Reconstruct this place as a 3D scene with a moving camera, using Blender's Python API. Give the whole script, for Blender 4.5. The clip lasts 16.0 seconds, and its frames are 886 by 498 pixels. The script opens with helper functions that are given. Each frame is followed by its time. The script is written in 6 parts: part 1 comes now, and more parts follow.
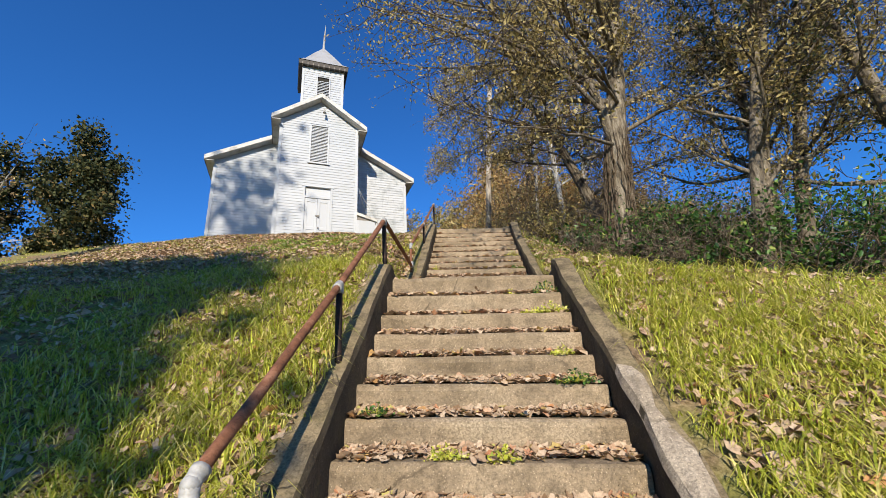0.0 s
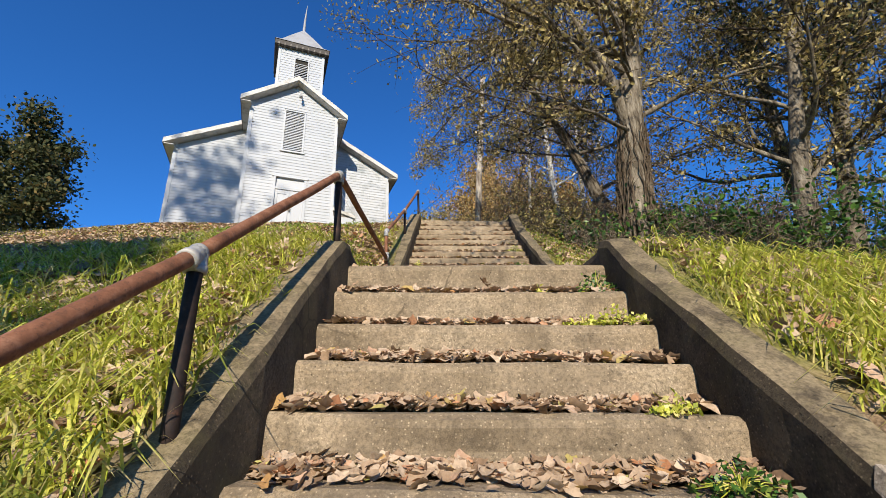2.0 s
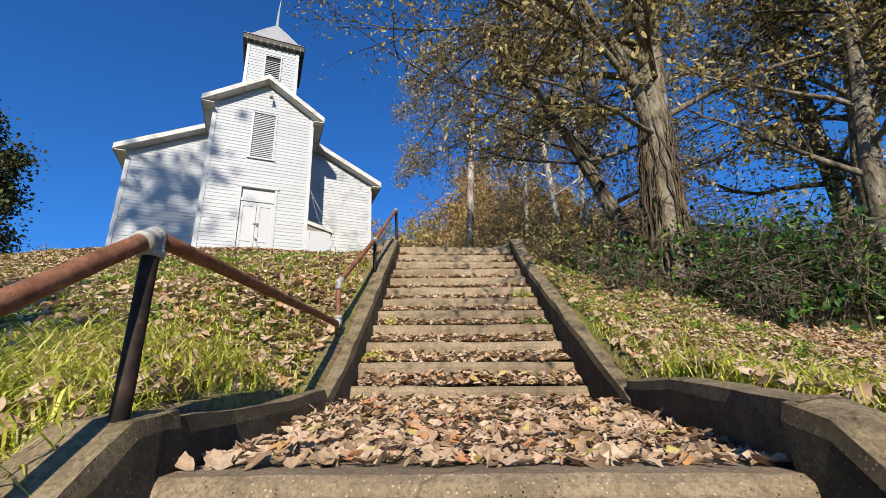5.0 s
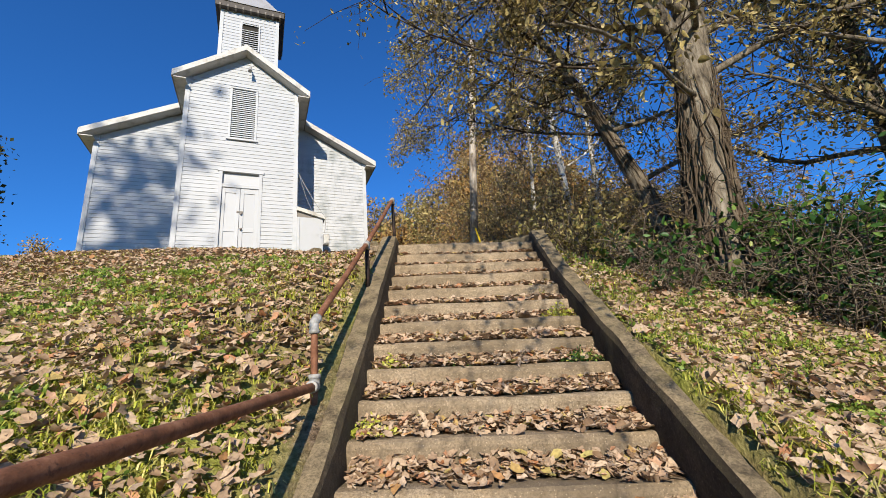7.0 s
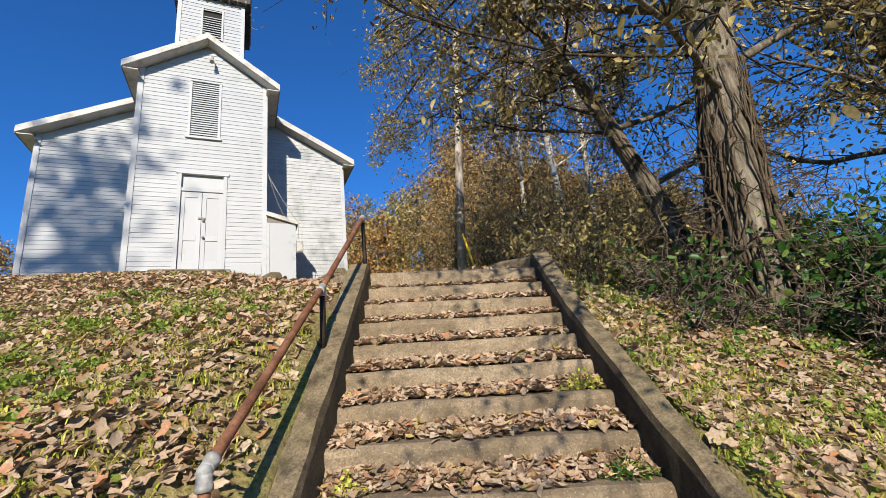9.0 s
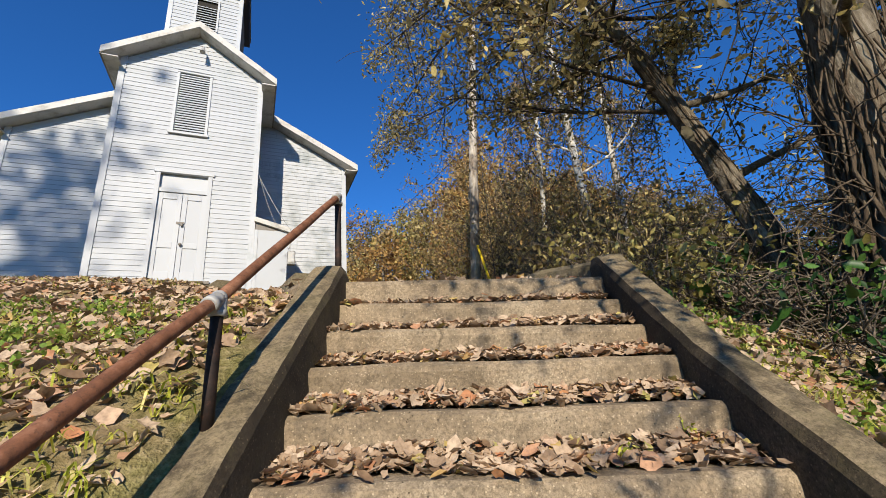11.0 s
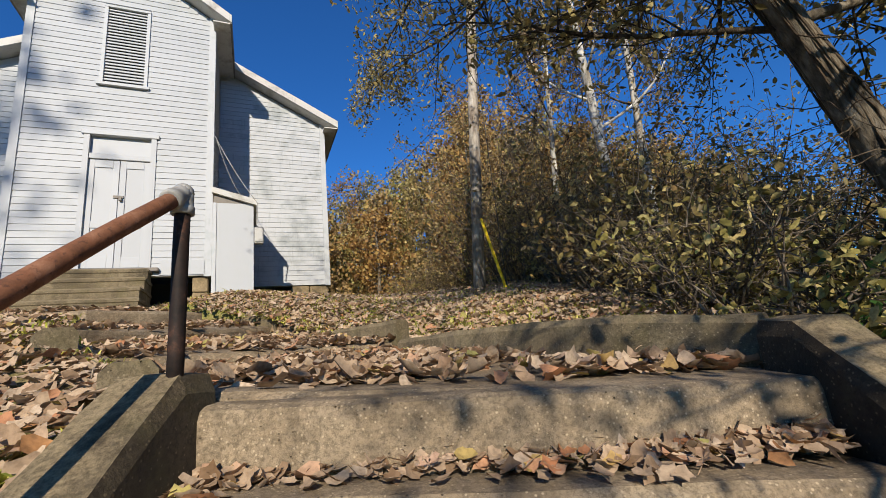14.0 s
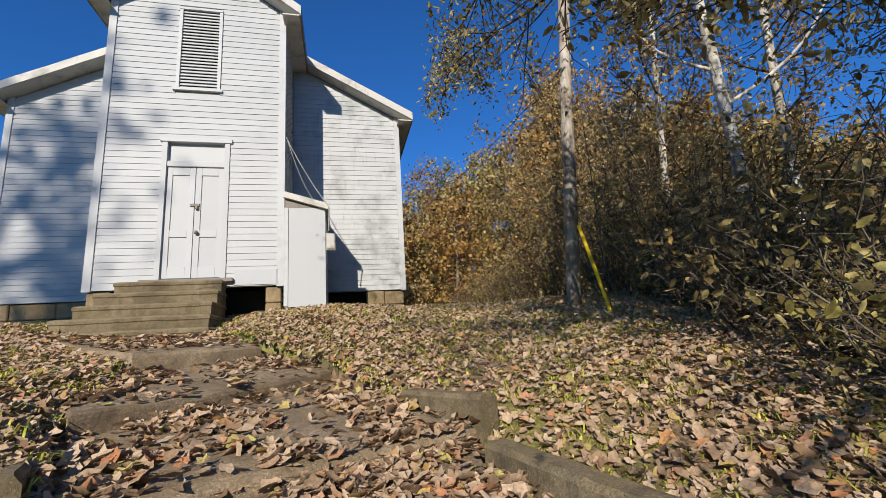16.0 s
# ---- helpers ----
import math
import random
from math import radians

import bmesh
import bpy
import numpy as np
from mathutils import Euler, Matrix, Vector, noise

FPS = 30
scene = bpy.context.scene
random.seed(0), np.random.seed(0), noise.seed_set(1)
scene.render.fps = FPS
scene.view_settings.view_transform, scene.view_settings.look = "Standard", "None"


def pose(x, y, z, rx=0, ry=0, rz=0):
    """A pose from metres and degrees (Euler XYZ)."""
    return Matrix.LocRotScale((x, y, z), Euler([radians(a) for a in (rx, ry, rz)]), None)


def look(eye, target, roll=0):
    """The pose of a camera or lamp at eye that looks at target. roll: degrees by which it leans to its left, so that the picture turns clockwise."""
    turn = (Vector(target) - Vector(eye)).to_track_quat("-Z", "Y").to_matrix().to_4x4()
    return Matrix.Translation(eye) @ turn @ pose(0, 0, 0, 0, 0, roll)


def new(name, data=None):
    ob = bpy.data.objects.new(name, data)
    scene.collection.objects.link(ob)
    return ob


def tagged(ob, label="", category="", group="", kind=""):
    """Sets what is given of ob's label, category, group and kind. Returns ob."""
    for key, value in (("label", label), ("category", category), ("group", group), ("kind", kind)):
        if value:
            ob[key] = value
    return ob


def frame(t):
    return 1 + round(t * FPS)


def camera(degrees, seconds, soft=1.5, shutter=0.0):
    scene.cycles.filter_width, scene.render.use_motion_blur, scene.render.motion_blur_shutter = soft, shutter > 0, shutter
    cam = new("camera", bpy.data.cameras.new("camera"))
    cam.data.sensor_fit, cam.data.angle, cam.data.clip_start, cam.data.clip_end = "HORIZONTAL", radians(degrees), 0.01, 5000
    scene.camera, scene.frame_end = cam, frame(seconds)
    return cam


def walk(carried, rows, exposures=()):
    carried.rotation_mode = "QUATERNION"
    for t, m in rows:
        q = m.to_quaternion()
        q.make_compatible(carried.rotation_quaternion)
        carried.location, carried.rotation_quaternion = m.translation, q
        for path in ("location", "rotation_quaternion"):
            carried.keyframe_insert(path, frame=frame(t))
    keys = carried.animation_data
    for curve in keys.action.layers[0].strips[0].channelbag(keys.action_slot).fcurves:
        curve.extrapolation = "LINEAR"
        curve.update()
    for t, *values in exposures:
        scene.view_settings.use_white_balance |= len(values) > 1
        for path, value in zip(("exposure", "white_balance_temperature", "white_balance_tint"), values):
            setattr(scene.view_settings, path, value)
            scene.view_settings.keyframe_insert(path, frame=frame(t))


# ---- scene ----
cam = camera(91.1, 16.0, soft=0.6)
METRES, EYE, TILT, LEAN, TURN = 10.0, 1.35, 0.0, 0.0, 0.0
ROWS = [
    (0.0, 0.0, 0.0, 0.0, 0.94, 18.72, 2.78),
    (0.5, -0.0005, 0.0428, 0.0032, 0.37, 17.78, 3.34),
    (1.0, -0.0016, 0.0822, 0.0079, -1.18, 19.77, 3.37),
    (1.5, -0.0001, 0.1225, 0.0122, -1.34, 19.9, 2.49),
    (2.0, -0.0027, 0.1603, 0.0296, -1.6, 19.69, 1.97),
    (2.5, 0.0018, 0.1871, 0.0494, -2.17, 21.03, 1.96),
    (3.0, 0.0034, 0.2106, 0.0648, 0.72, 22.03, 3.34),
    (3.5, 0.0094, 0.2295, 0.0776, 0.25, 22.8, 3.28),
    (4.0, 0.0133, 0.2528, 0.0922, 0.81, 21.91, 3.95),
    (4.5, 0.0133, 0.2768, 0.1088, -3.63, 20.24, 3.42),
    (5.0, 0.0142, 0.302, 0.1274, -2.55, 20.14, 2.82),
    (7.5, 0.0109, 0.4156, 0.2084, -2.12, 15.6, 5.03),
    (8.0, 0.0133, 0.4349, 0.2266, -2.05, 14.86, 5.23),
    (8.5, 0.0213, 0.4574, 0.2422, -2.0, 14.91, 5.43),
    (9.0, 0.0226, 0.4816, 0.2528, -3.66, 15.88, 5.98),
    (11.5, 0.0319, 0.6622, 0.291, -2.84, 18.69, 4.37),
    (12.0, 0.0337, 0.6828, 0.3052, -4.0, 18.39, 4.99),
    (12.5, 0.0386, 0.7067, 0.321, -4.33, 18.06, 5.52),
    (13.0, 0.0388, 0.7305, 0.3339, -4.39, 17.38, 5.71),
    (13.5, 0.0438, 0.7537, 0.3499, -3.44, 15.62, 5.97),
    (14.0, 0.0456, 0.7807, 0.3616, -2.92, 13.11, 5.74),
    (14.5, 0.048, 0.8046, 0.3783, -3.34, 12.34, 4.42),
    (15.0, 0.045, 0.8291, 0.396, -2.26, 11.58, 4.44),
    (15.5, 0.0436, 0.8502, 0.413, 0.88, 11.96, 3.69),
    (16.0, 0.0418, 0.8726, 0.4299, 7.15, 11.7, 3.69),
]
walk(cam, [(t, pose(0, 0, EYE, TILT, LEAN, TURN) @ pose(METRES * x, METRES * y, METRES * z, 90 + pitch, roll, yaw)) for t, x, y, z, yaw, pitch, roll in ROWS], [(0, 0.61), (9, 0.55), (11.5, 0.46), (13, 0.33), (16, 0.3)])

# ---- world and sun ----
SUN_ELEV = radians(27)
world = bpy.data.worlds.new("sky")
scene.world = world
world.use_nodes = True
wn = world.node_tree
sky = wn.nodes.new("ShaderNodeTexSky")
sky.sky_type = "NISHITA"
sky.sun_disc = False
sky.sun_elevation = SUN_ELEV
sky.sun_rotation = radians(180)
sky.altitude = 300
sky.air_density, sky.dust_density, sky.ozone_density = 1.0, 0.3, 2.5
deep = wn.nodes.new("ShaderNodeMix")
deep.data_type, deep.blend_type = "RGBA", "MULTIPLY"
deep.inputs[0].default_value = 1.0
deep.inputs[7].default_value = (0.32, 0.99, 1.83, 1)
wn.links.new(sky.outputs[0], deep.inputs[6])
wn.links.new(deep.outputs[2], wn.nodes["Background"].inputs[0])
wn.nodes["Background"].inputs[1].default_value = 0.0643
sun_data = bpy.data.lights.new("sun", "SUN")
sun_data.energy, sun_data.angle, sun_data.color = 5.0, radians(0.55), (1.0, 0.9, 0.74)
sun = new("sun", sun_data)
sun.matrix_world = look((0, 0, 40), (0.03 * 10, 10, 40 - 10 * math.tan(SUN_ELEV)))

# ---- materials ----
def shader(name, rough=0.9, metal=0.0, spec=0.3):
    m = bpy.data.materials.new(name)
    m.use_nodes = True
    nt = m.node_tree
    b = nt.nodes["Principled BSDF"]
    b.inputs["Roughness"].default_value = rough
    b.inputs["Metallic"].default_value = metal
    b.inputs["Specular IOR Level"].default_value = spec
    return m, nt, b


def texco(nt, kind="Object"):
    return nt.nodes.new("ShaderNodeTexCoord").outputs[kind]


def world_pos(nt):
    return nt.nodes.new("ShaderNodeNewGeometry").outputs["Position"]


def noise_node(nt, vec, scale, detail=4, rough=0.55, colour=False):
    n = nt.nodes.new("ShaderNodeTexNoise")
    n.inputs["Scale"].default_value, n.inputs["Detail"].default_value, n.inputs["Roughness"].default_value = scale, detail, rough
    nt.links.new(vec, n.inputs["Vector"])
    return n.outputs["Color" if colour else "Fac"]


def ramp(nt, fac, stops):
    r = nt.nodes.new("ShaderNodeValToRGB")
    e = r.color_ramp.elements
    while len(e) < len(stops):
        e.new(0.5)
    for el, (p, c) in zip(e, stops):
        el.position, el.color = p, (*c, 1)
    nt.links.new(fac, r.inputs[0])
    return r.outputs[0]


def mix(nt, fac, a, b, mode="MIX"):
    m = nt.nodes.new("ShaderNodeMix")
    m.data_type, m.blend_type = "RGBA", mode
    for sock, v in ((m.inputs[0], fac), (m.inputs[6], a), (m.inputs[7], b)):
        if isinstance(v, (int, float)):
            sock.default_value = v
        elif isinstance(v, tuple):
            sock.default_value = (*v, 1)
        else:
            nt.links.new(v, sock)
    return m.outputs[2]


def bump(nt, bsdf, height, strength=0.5, dist=0.01):
    b = nt.nodes.new("ShaderNodeBump")
    b.inputs["Strength"].default_value, b.inputs["Distance"].default_value = strength, dist
    nt.links.new(height, b.inputs["Height"])
    nt.links.new(b.outputs[0], bsdf.inputs["Normal"])


def concrete_material(name, base, dark, light, moss=0.0):
    m, nt, b = shader(name, 0.92)
    p = world_pos(nt)
    big = noise_node(nt, p, 1.7, 5)
    mid = noise_node(nt, p, 9, 5, 0.65)
    fine = noise_node(nt, p, 70, 5, 0.85)
    c = ramp(nt, big, [(0.3, dark), (0.52, base), (0.75, light)])
    c = mix(nt, ramp(nt, mid, [(0.45, (0, 0, 0)), (0.72, (0.6, 0.6, 0.6))]), c, tuple(q * 0.55 for q in dark))
    c = mix(nt, ramp(nt, fine, [(0.4, (0.25, 0.25, 0.25)), (0.56, (1, 1, 1))]), tuple(q * 0.35 for q in base), c)
    v = nt.nodes.new("ShaderNodeTexVoronoi")
    v.inputs["Scale"].default_value = 60
    nt.links.new(p, v.inputs["Vector"])
    speck = ramp(nt, v.outputs["Distance"], [(0.12, (1, 1, 1)), (0.22, (0, 0, 0))])
    c = mix(nt, mix(nt, 0.65, speck, (0, 0, 0)), c, tuple(min(1, q * 1.9) for q in light))
    pit = nt.nodes.new("ShaderNodeTexVoronoi")
    pit.inputs["Scale"].default_value = 48
    nt.links.new(p, pit.inputs["Vector"])
    holes = ramp(nt, pit.outputs["Distance"], [(0.05, (1, 1, 1)), (0.16, (0, 0, 0))])
    holes = mix(nt, ramp(nt, noise_node(nt, p, 2.3, 5, 0.7), [(0.46, (0, 0, 0)), (0.62, (1, 1, 1))]), (0, 0, 0), holes)
    c = mix(nt, holes, c, tuple(q * 0.3 for q in dark))
    grime = noise_node(nt, p, 5.5, 7, 0.75)
    c = mix(nt, ramp(nt, grime, [(0.52, (0, 0, 0)), (0.72, (0.7, 0.7, 0.7))]), c, tuple(q * 0.4 for q in dark))
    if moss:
        # upward faces: tan lichen, lightened to paint in the sun on the tops
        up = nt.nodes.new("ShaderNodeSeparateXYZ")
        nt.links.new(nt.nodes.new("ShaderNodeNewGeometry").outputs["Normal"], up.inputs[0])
        lit_crust = mix(nt, ramp(nt, up.outputs[2], [(0.55, (0, 0, 0)), (0.78, (1, 1, 1))]), (0, 0, 0), ramp(nt, noise_node(nt, p, 6.5, 6, 0.72), [(0.36, (0.1, 0.1, 0.1)), (0.55, (0.85, 0.85, 0.85))]))
        c = mix(nt, lit_crust, c, ramp(nt, fine, [(0.35, (0.11, 0.084, 0.047)), (0.6, (0.315, 0.243, 0.145))]))
        g = ramp(nt, noise_node(nt, p, 4.2, 6, 0.7), [(0.5, (0, 0, 0)), (0.68, (moss, moss, moss))])
        c = mix(nt, g, c, (0.118, 0.102, 0.04))
    crack = nt.nodes.new("ShaderNodeTexVoronoi")
    crack.feature = "DISTANCE_TO_EDGE"
    crack.inputs["Scale"].default_value = 0.9
    nt.links.new(mix(nt, 0.14, p, noise_node(nt, p, 5, 4, 0.6, colour=True), "ADD"), crack.inputs["Vector"])
    split = ramp(nt, crack.outputs["Distance"], [(0.002, (0.6, 0.6, 0.6)), (0.007, (0, 0, 0))])
    split = mix(nt, ramp(nt, noise_node(nt, p, 0.75, 3), [(0.54, (0, 0, 0)), (0.6, (1, 1, 1))]), (0, 0, 0), split)
    c = mix(nt, split, c, tuple(q * 0.3 for q in dark))
    nt.links.new(c, b.inputs["Base Color"])
    bump(nt, b, mix(nt, 0.5, mix(nt, 0.5, fine, mid), mix(nt, 1.0, (1, 1, 1), holes, "SUBTRACT")), 1.0, 0.02)
    return m


MAT_STEP = concrete_material("step_concrete", (0.322, 0.243, 0.157), (0.173, 0.13, 0.0824), (0.416, 0.33, 0.224))
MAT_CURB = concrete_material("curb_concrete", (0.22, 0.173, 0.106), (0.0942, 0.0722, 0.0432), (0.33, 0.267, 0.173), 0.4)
# near-black base: mould together with the side faces' shade, both in the colour
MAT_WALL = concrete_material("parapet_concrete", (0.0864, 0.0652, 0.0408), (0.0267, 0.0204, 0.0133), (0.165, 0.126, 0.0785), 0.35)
MAT_CHIP = concrete_material("broken_concrete", (0.4, 0.33, 0.25), (0.2, 0.155, 0.11), (0.48, 0.4, 0.31))


def paint_material(name, base, dirt, amount=0.5, scale=2.0):
    m, nt, b = shader(name, 0.55)
    p = texco(nt)
    rnd = nt.nodes.new("ShaderNodeObjectInfo").outputs["Random"]
    big = noise_node(nt, p, scale, 6, 0.65)
    fine = noise_node(nt, p, 38, 4, 0.7)
    mp = nt.nodes.new("ShaderNodeMapping")
    mp.inputs["Scale"].default_value = (6, 6, 0.7)
    nt.links.new(p, mp.inputs["Vector"])
    streak = noise_node(nt, mp.outputs[0], 3, 5, 0.7)
    c = mix(nt, ramp(nt, big, [(0.5, (0, 0, 0)), (0.78, (amount,) * 3)]), base, dirt)
    c = mix(nt, ramp(nt, streak, [(0.58, (0, 0, 0)), (0.8, (amount * 0.8,) * 3)]), c, dirt)
    c = mix(nt, ramp(nt, fine, [(0.66, (0, 0, 0)), (0.74, (amount * 0.9,) * 3)]), c, tuple(q * 0.45 for q in dirt))
    v = ramp(nt, rnd, [(0.0, (0.93, 0.93, 0.93)), (1.0, (1, 1, 1))])
    c = mix(nt, 1.0, c, v, "MULTIPLY")
    nt.links.new(c, b.inputs["Base Color"])
    bump(nt, b, mix(nt, 0.5, fine, streak), 0.25, 0.004)
    return m


MAT_SIDING = paint_material("white_siding_paint", (0.405, 0.418, 0.438), (0.29, 0.318, 0.318), 0.5)
MAT_SIDING_OLD = paint_material("weathered_siding_paint", (0.43, 0.442, 0.46), (0.165, 0.19, 0.185), 0.95, 1.6)
MAT_TRIM = paint_material("white_trim_paint", (0.44, 0.452, 0.47), (0.23, 0.27, 0.26), 0.55, 3)
MAT_FASCIA = paint_material("peeling_fascia_paint", (0.504, 0.487, 0.454), (0.168, 0.143, 0.109), 0.8, 3.5)
MAT_DOOR = paint_material("door_paint", (0.42, 0.432, 0.452), (0.35, 0.38, 0.37), 0.25)
MAT_GREYWOOD = paint_material("bare_weathered_wood", (0.188, 0.165, 0.141), (0.055, 0.0471, 0.0393), 0.8, 5)
MAT_TIN = paint_material("weathered_tin", (0.302, 0.302, 0.311), (0.16, 0.143, 0.13), 0.6, 2.5)
MAT_ROTWOOD = paint_material("rotten_dark_wood", (0.06, 0.05, 0.042), (0.02, 0.017, 0.014), 0.8, 5)
MAT_STONE = concrete_material("sandstone", (0.345, 0.259, 0.149), (0.235, 0.173, 0.0942), (0.424, 0.338, 0.22))
# near-black colour standing for unlit hollows: under the floor, behind the louvres
MAT_DARK = shader("unlit_dark", 1.0)[0]
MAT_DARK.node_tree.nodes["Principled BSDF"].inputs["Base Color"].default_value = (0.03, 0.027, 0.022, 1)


def rust_material():
    m, nt, b = shader("rusty_pipe", 0.75, 0.25)
    p = texco(nt)
    a = noise_node(nt, p, 14, 5, 0.7)
    f = noise_node(nt, p, 90, 3, 0.7)
    c = ramp(nt, a, [(0.3, (0.1, 0.045, 0.025)), (0.5, (0.2, 0.085, 0.045)), (0.7, (0.3, 0.15, 0.09))])
    c = mix(nt, ramp(nt, f, [(0.55, (0, 0, 0)), (0.7, (0.7, 0.7, 0.7))]), c, (0.07, 0.035, 0.025))
    nt.links.new(c, b.inputs["Base Color"])
    bump(nt, b, f, 0.5, 0.003)
    return m


MAT_RUST = rust_material()
MAT_ZINC, _nt, _b = shader("galvanised_fitting", 0.7, 0.25)
_c = ramp(_nt, noise_node(_nt, texco(_nt), 22, 4), [(0.35, (0.24, 0.235, 0.22)), (0.6, (0.4, 0.39, 0.375)), (0.75, (0.28, 0.235, 0.19))])
_nt.links.new(_c, _b.inputs["Base Color"])


MAT_POST, _nt, _b = shader("dark_iron_post", 0.7, 0.3)
_c = ramp(_nt, noise_node(_nt, texco(_nt), 18, 5, 0.7), [(0.36, (0.012, 0.009, 0.008)), (0.56, (0.03, 0.018, 0.014)), (0.74, (0.12, 0.052, 0.03))])
_nt.links.new(_c, _b.inputs["Base Color"])


# ---- geometry helpers ----
def mesh_of(bm, name, material, smooth=False):
    me = bpy.data.meshes.new(name)
    bm.to_mesh(me)
    bm.free()
    if material:
        me.materials.append(material)
    if smooth:
        me.polygons.foreach_set("use_smooth", [True] * len(me.polygons))
    return me


def part(name, bm, material, parent=None, label="", smooth=False):
    ob = new(name, mesh_of(bm, name, material, smooth))
    if parent:
        ob.parent = parent
    if label:
        ob["label"] = label
    return ob


def under(ob, parent):
    ob.parent = parent
    ob.matrix_parent_inverse = parent.matrix_basis.inverted()
    return ob


def thing(name, at, label, category, group="", kind="", turn=0):
    ob = new(name)
    ob.matrix_world = pose(*at, 0, 0, turn)
    ob.empty_display_size = 0.2
    return tagged(ob, label, category, group, kind)


def box(bm, x0, x1, y0, y1, z0, z1, bevel=0.0):
    r = bmesh.ops.create_cube(bm, size=1)
    for v in r["verts"]:
        v.co = Vector(((x0 + x1) / 2 + v.co.x * (x1 - x0), (y0 + y1) / 2 + v.co.y * (y1 - y0), (z0 + z1) / 2 + v.co.z * (z1 - z0)))
    if bevel:
        es = list({e for v in r["verts"] for e in v.link_edges})
        bmesh.ops.bevel(bm, geom=es, offset=bevel, segments=1, affect="EDGES", profile=0.5)
    return bm


def tube(bm, pts, radii, sides=8, cap=True):
    """A tapered tube through pts."""
    rings = []
    n = len(pts)
    side = None
    for i, p in enumerate(pts):
        p = Vector(p)
        d = (Vector(pts[min(i + 1, n - 1)]) - Vector(pts[max(i - 1, 0)])).normalized()
        if side is None:
            side = d.orthogonal().normalized()
        side = (side - d * side.dot(d)).normalized()
        up = d.cross(side)
        r = radii[i] if not isinstance(radii, (int, float)) else radii
        rings.append([bm.verts.new(p + (side * math.cos(a) + up * math.sin(a)) * r) for a in (2 * math.pi * k / sides for k in range(sides))])
    for a, b in zip(rings, rings[1:]):
        for k in range(sides):
            bm.faces.new((a[k], a[(k + 1) % sides], b[(k + 1) % sides], b[k]))
    if cap:
        bm.faces.new(rings[0][::-1])
        bm.faces.new(rings[-1])
    return bm


def loft(bm, sections, closed=True):
    """Joins equal rings of points; caps both ends."""
    rings = [[bm.verts.new(p) for p in s] for s in sections]
    m = len(rings[0])
    for a, b in zip(rings, rings[1:]):
        for k in range(m if closed else m - 1):
            bm.faces.new((a[k], a[(k + 1) % m], b[(k + 1) % m], b[k]))
    if closed:
        bm.faces.new(rings[0][::-1])
        bm.faces.new(rings[-1])
    bmesh.ops.recalc_face_normals(bm, faces=bm.faces[:])
    return bm


def wob(p, scale, amount):
    return noise.noise_vector(Vector(p) * scale) * amount


# ---- the plan: the stair's own axes, and the lie of the land ----
def at_stair(s, w, z):
    """s along the climb, w to its right; the whole stair leans down to its right."""
    return Vector((0.065 * s + 0.998 * w, 0.998 * s - 0.065 * w, z))


RISE1, RUN1, TOP1_S, TOP1_Z = 0.196, 0.249, 4.16, 2.396
RISE2, RUN2, TOP2_S, TOP2_Z = 0.19, 0.262, 9.08, 4.86
LEAN = -0.045
LIFT1 = (0.075, 0.03)  # the lower flight's two highest steps are steeper
LANDING_Z = TOP1_Z + LIFT1[0]


def lift1(k):
    return LIFT1[k] if 0 <= k < len(LIFT1) else 0.0


def curve_at(points, t):
    for (a, za), (b, zb) in zip(points, points[1:]):
        if t <= b:
            k = max(0.0, (t - a) / (b - a))
            return za + (zb - za) * k
    return points[-1][1]


LEFT_RISE = ((-60, -1.5), (-8, -0.1), (0.6, 0.1), (1.4, 0.4), (2.8, 1.52), (4.2, 2.55), (5.4, 3.0), (6.5, 3.66), (9, 4.98), (9.6, 5.34), (10.5, 5.74), (12, 6.08), (14, 6.27), (17, 6.42), (30, 6.7), (70, 8))
RIGHT_RISE = ((-60, -1.5), (-8, -0.1), (0.6, 0.05), (1.4, 0.38), (2.8, 1.36), (4.1, 2.36), (5.4, 2.72), (6.5, 3.15), (8.2, 4.15), (9.2, 4.76), (10.9, 4.98), (12, 5.18), (13, 5.38), (16, 5.95), (18, 6.3), (30, 7.0), (70, 9))


LEFT_TOP = ((0.9, 0.13), (2.75, 1.56), (4.12, 2.64), (5.2, 2.7), (5.5, 2.7), (5.56, 2.63), (6.3, 3.06), (8.93, 4.98), (9.3, 4.97))
RIGHT_TOP = ((0.9, 0.05), (3.9, 2.36), (4.2, 2.6), (5.1, 2.7), (5.5, 2.7), (5.56, 2.63), (8.17, 4.28), (9.1, 4.97), (9.3, 5.0))
DIP = ((-0.6, 10.6), (-2.4, 12.3), (-4.2, 14.2))


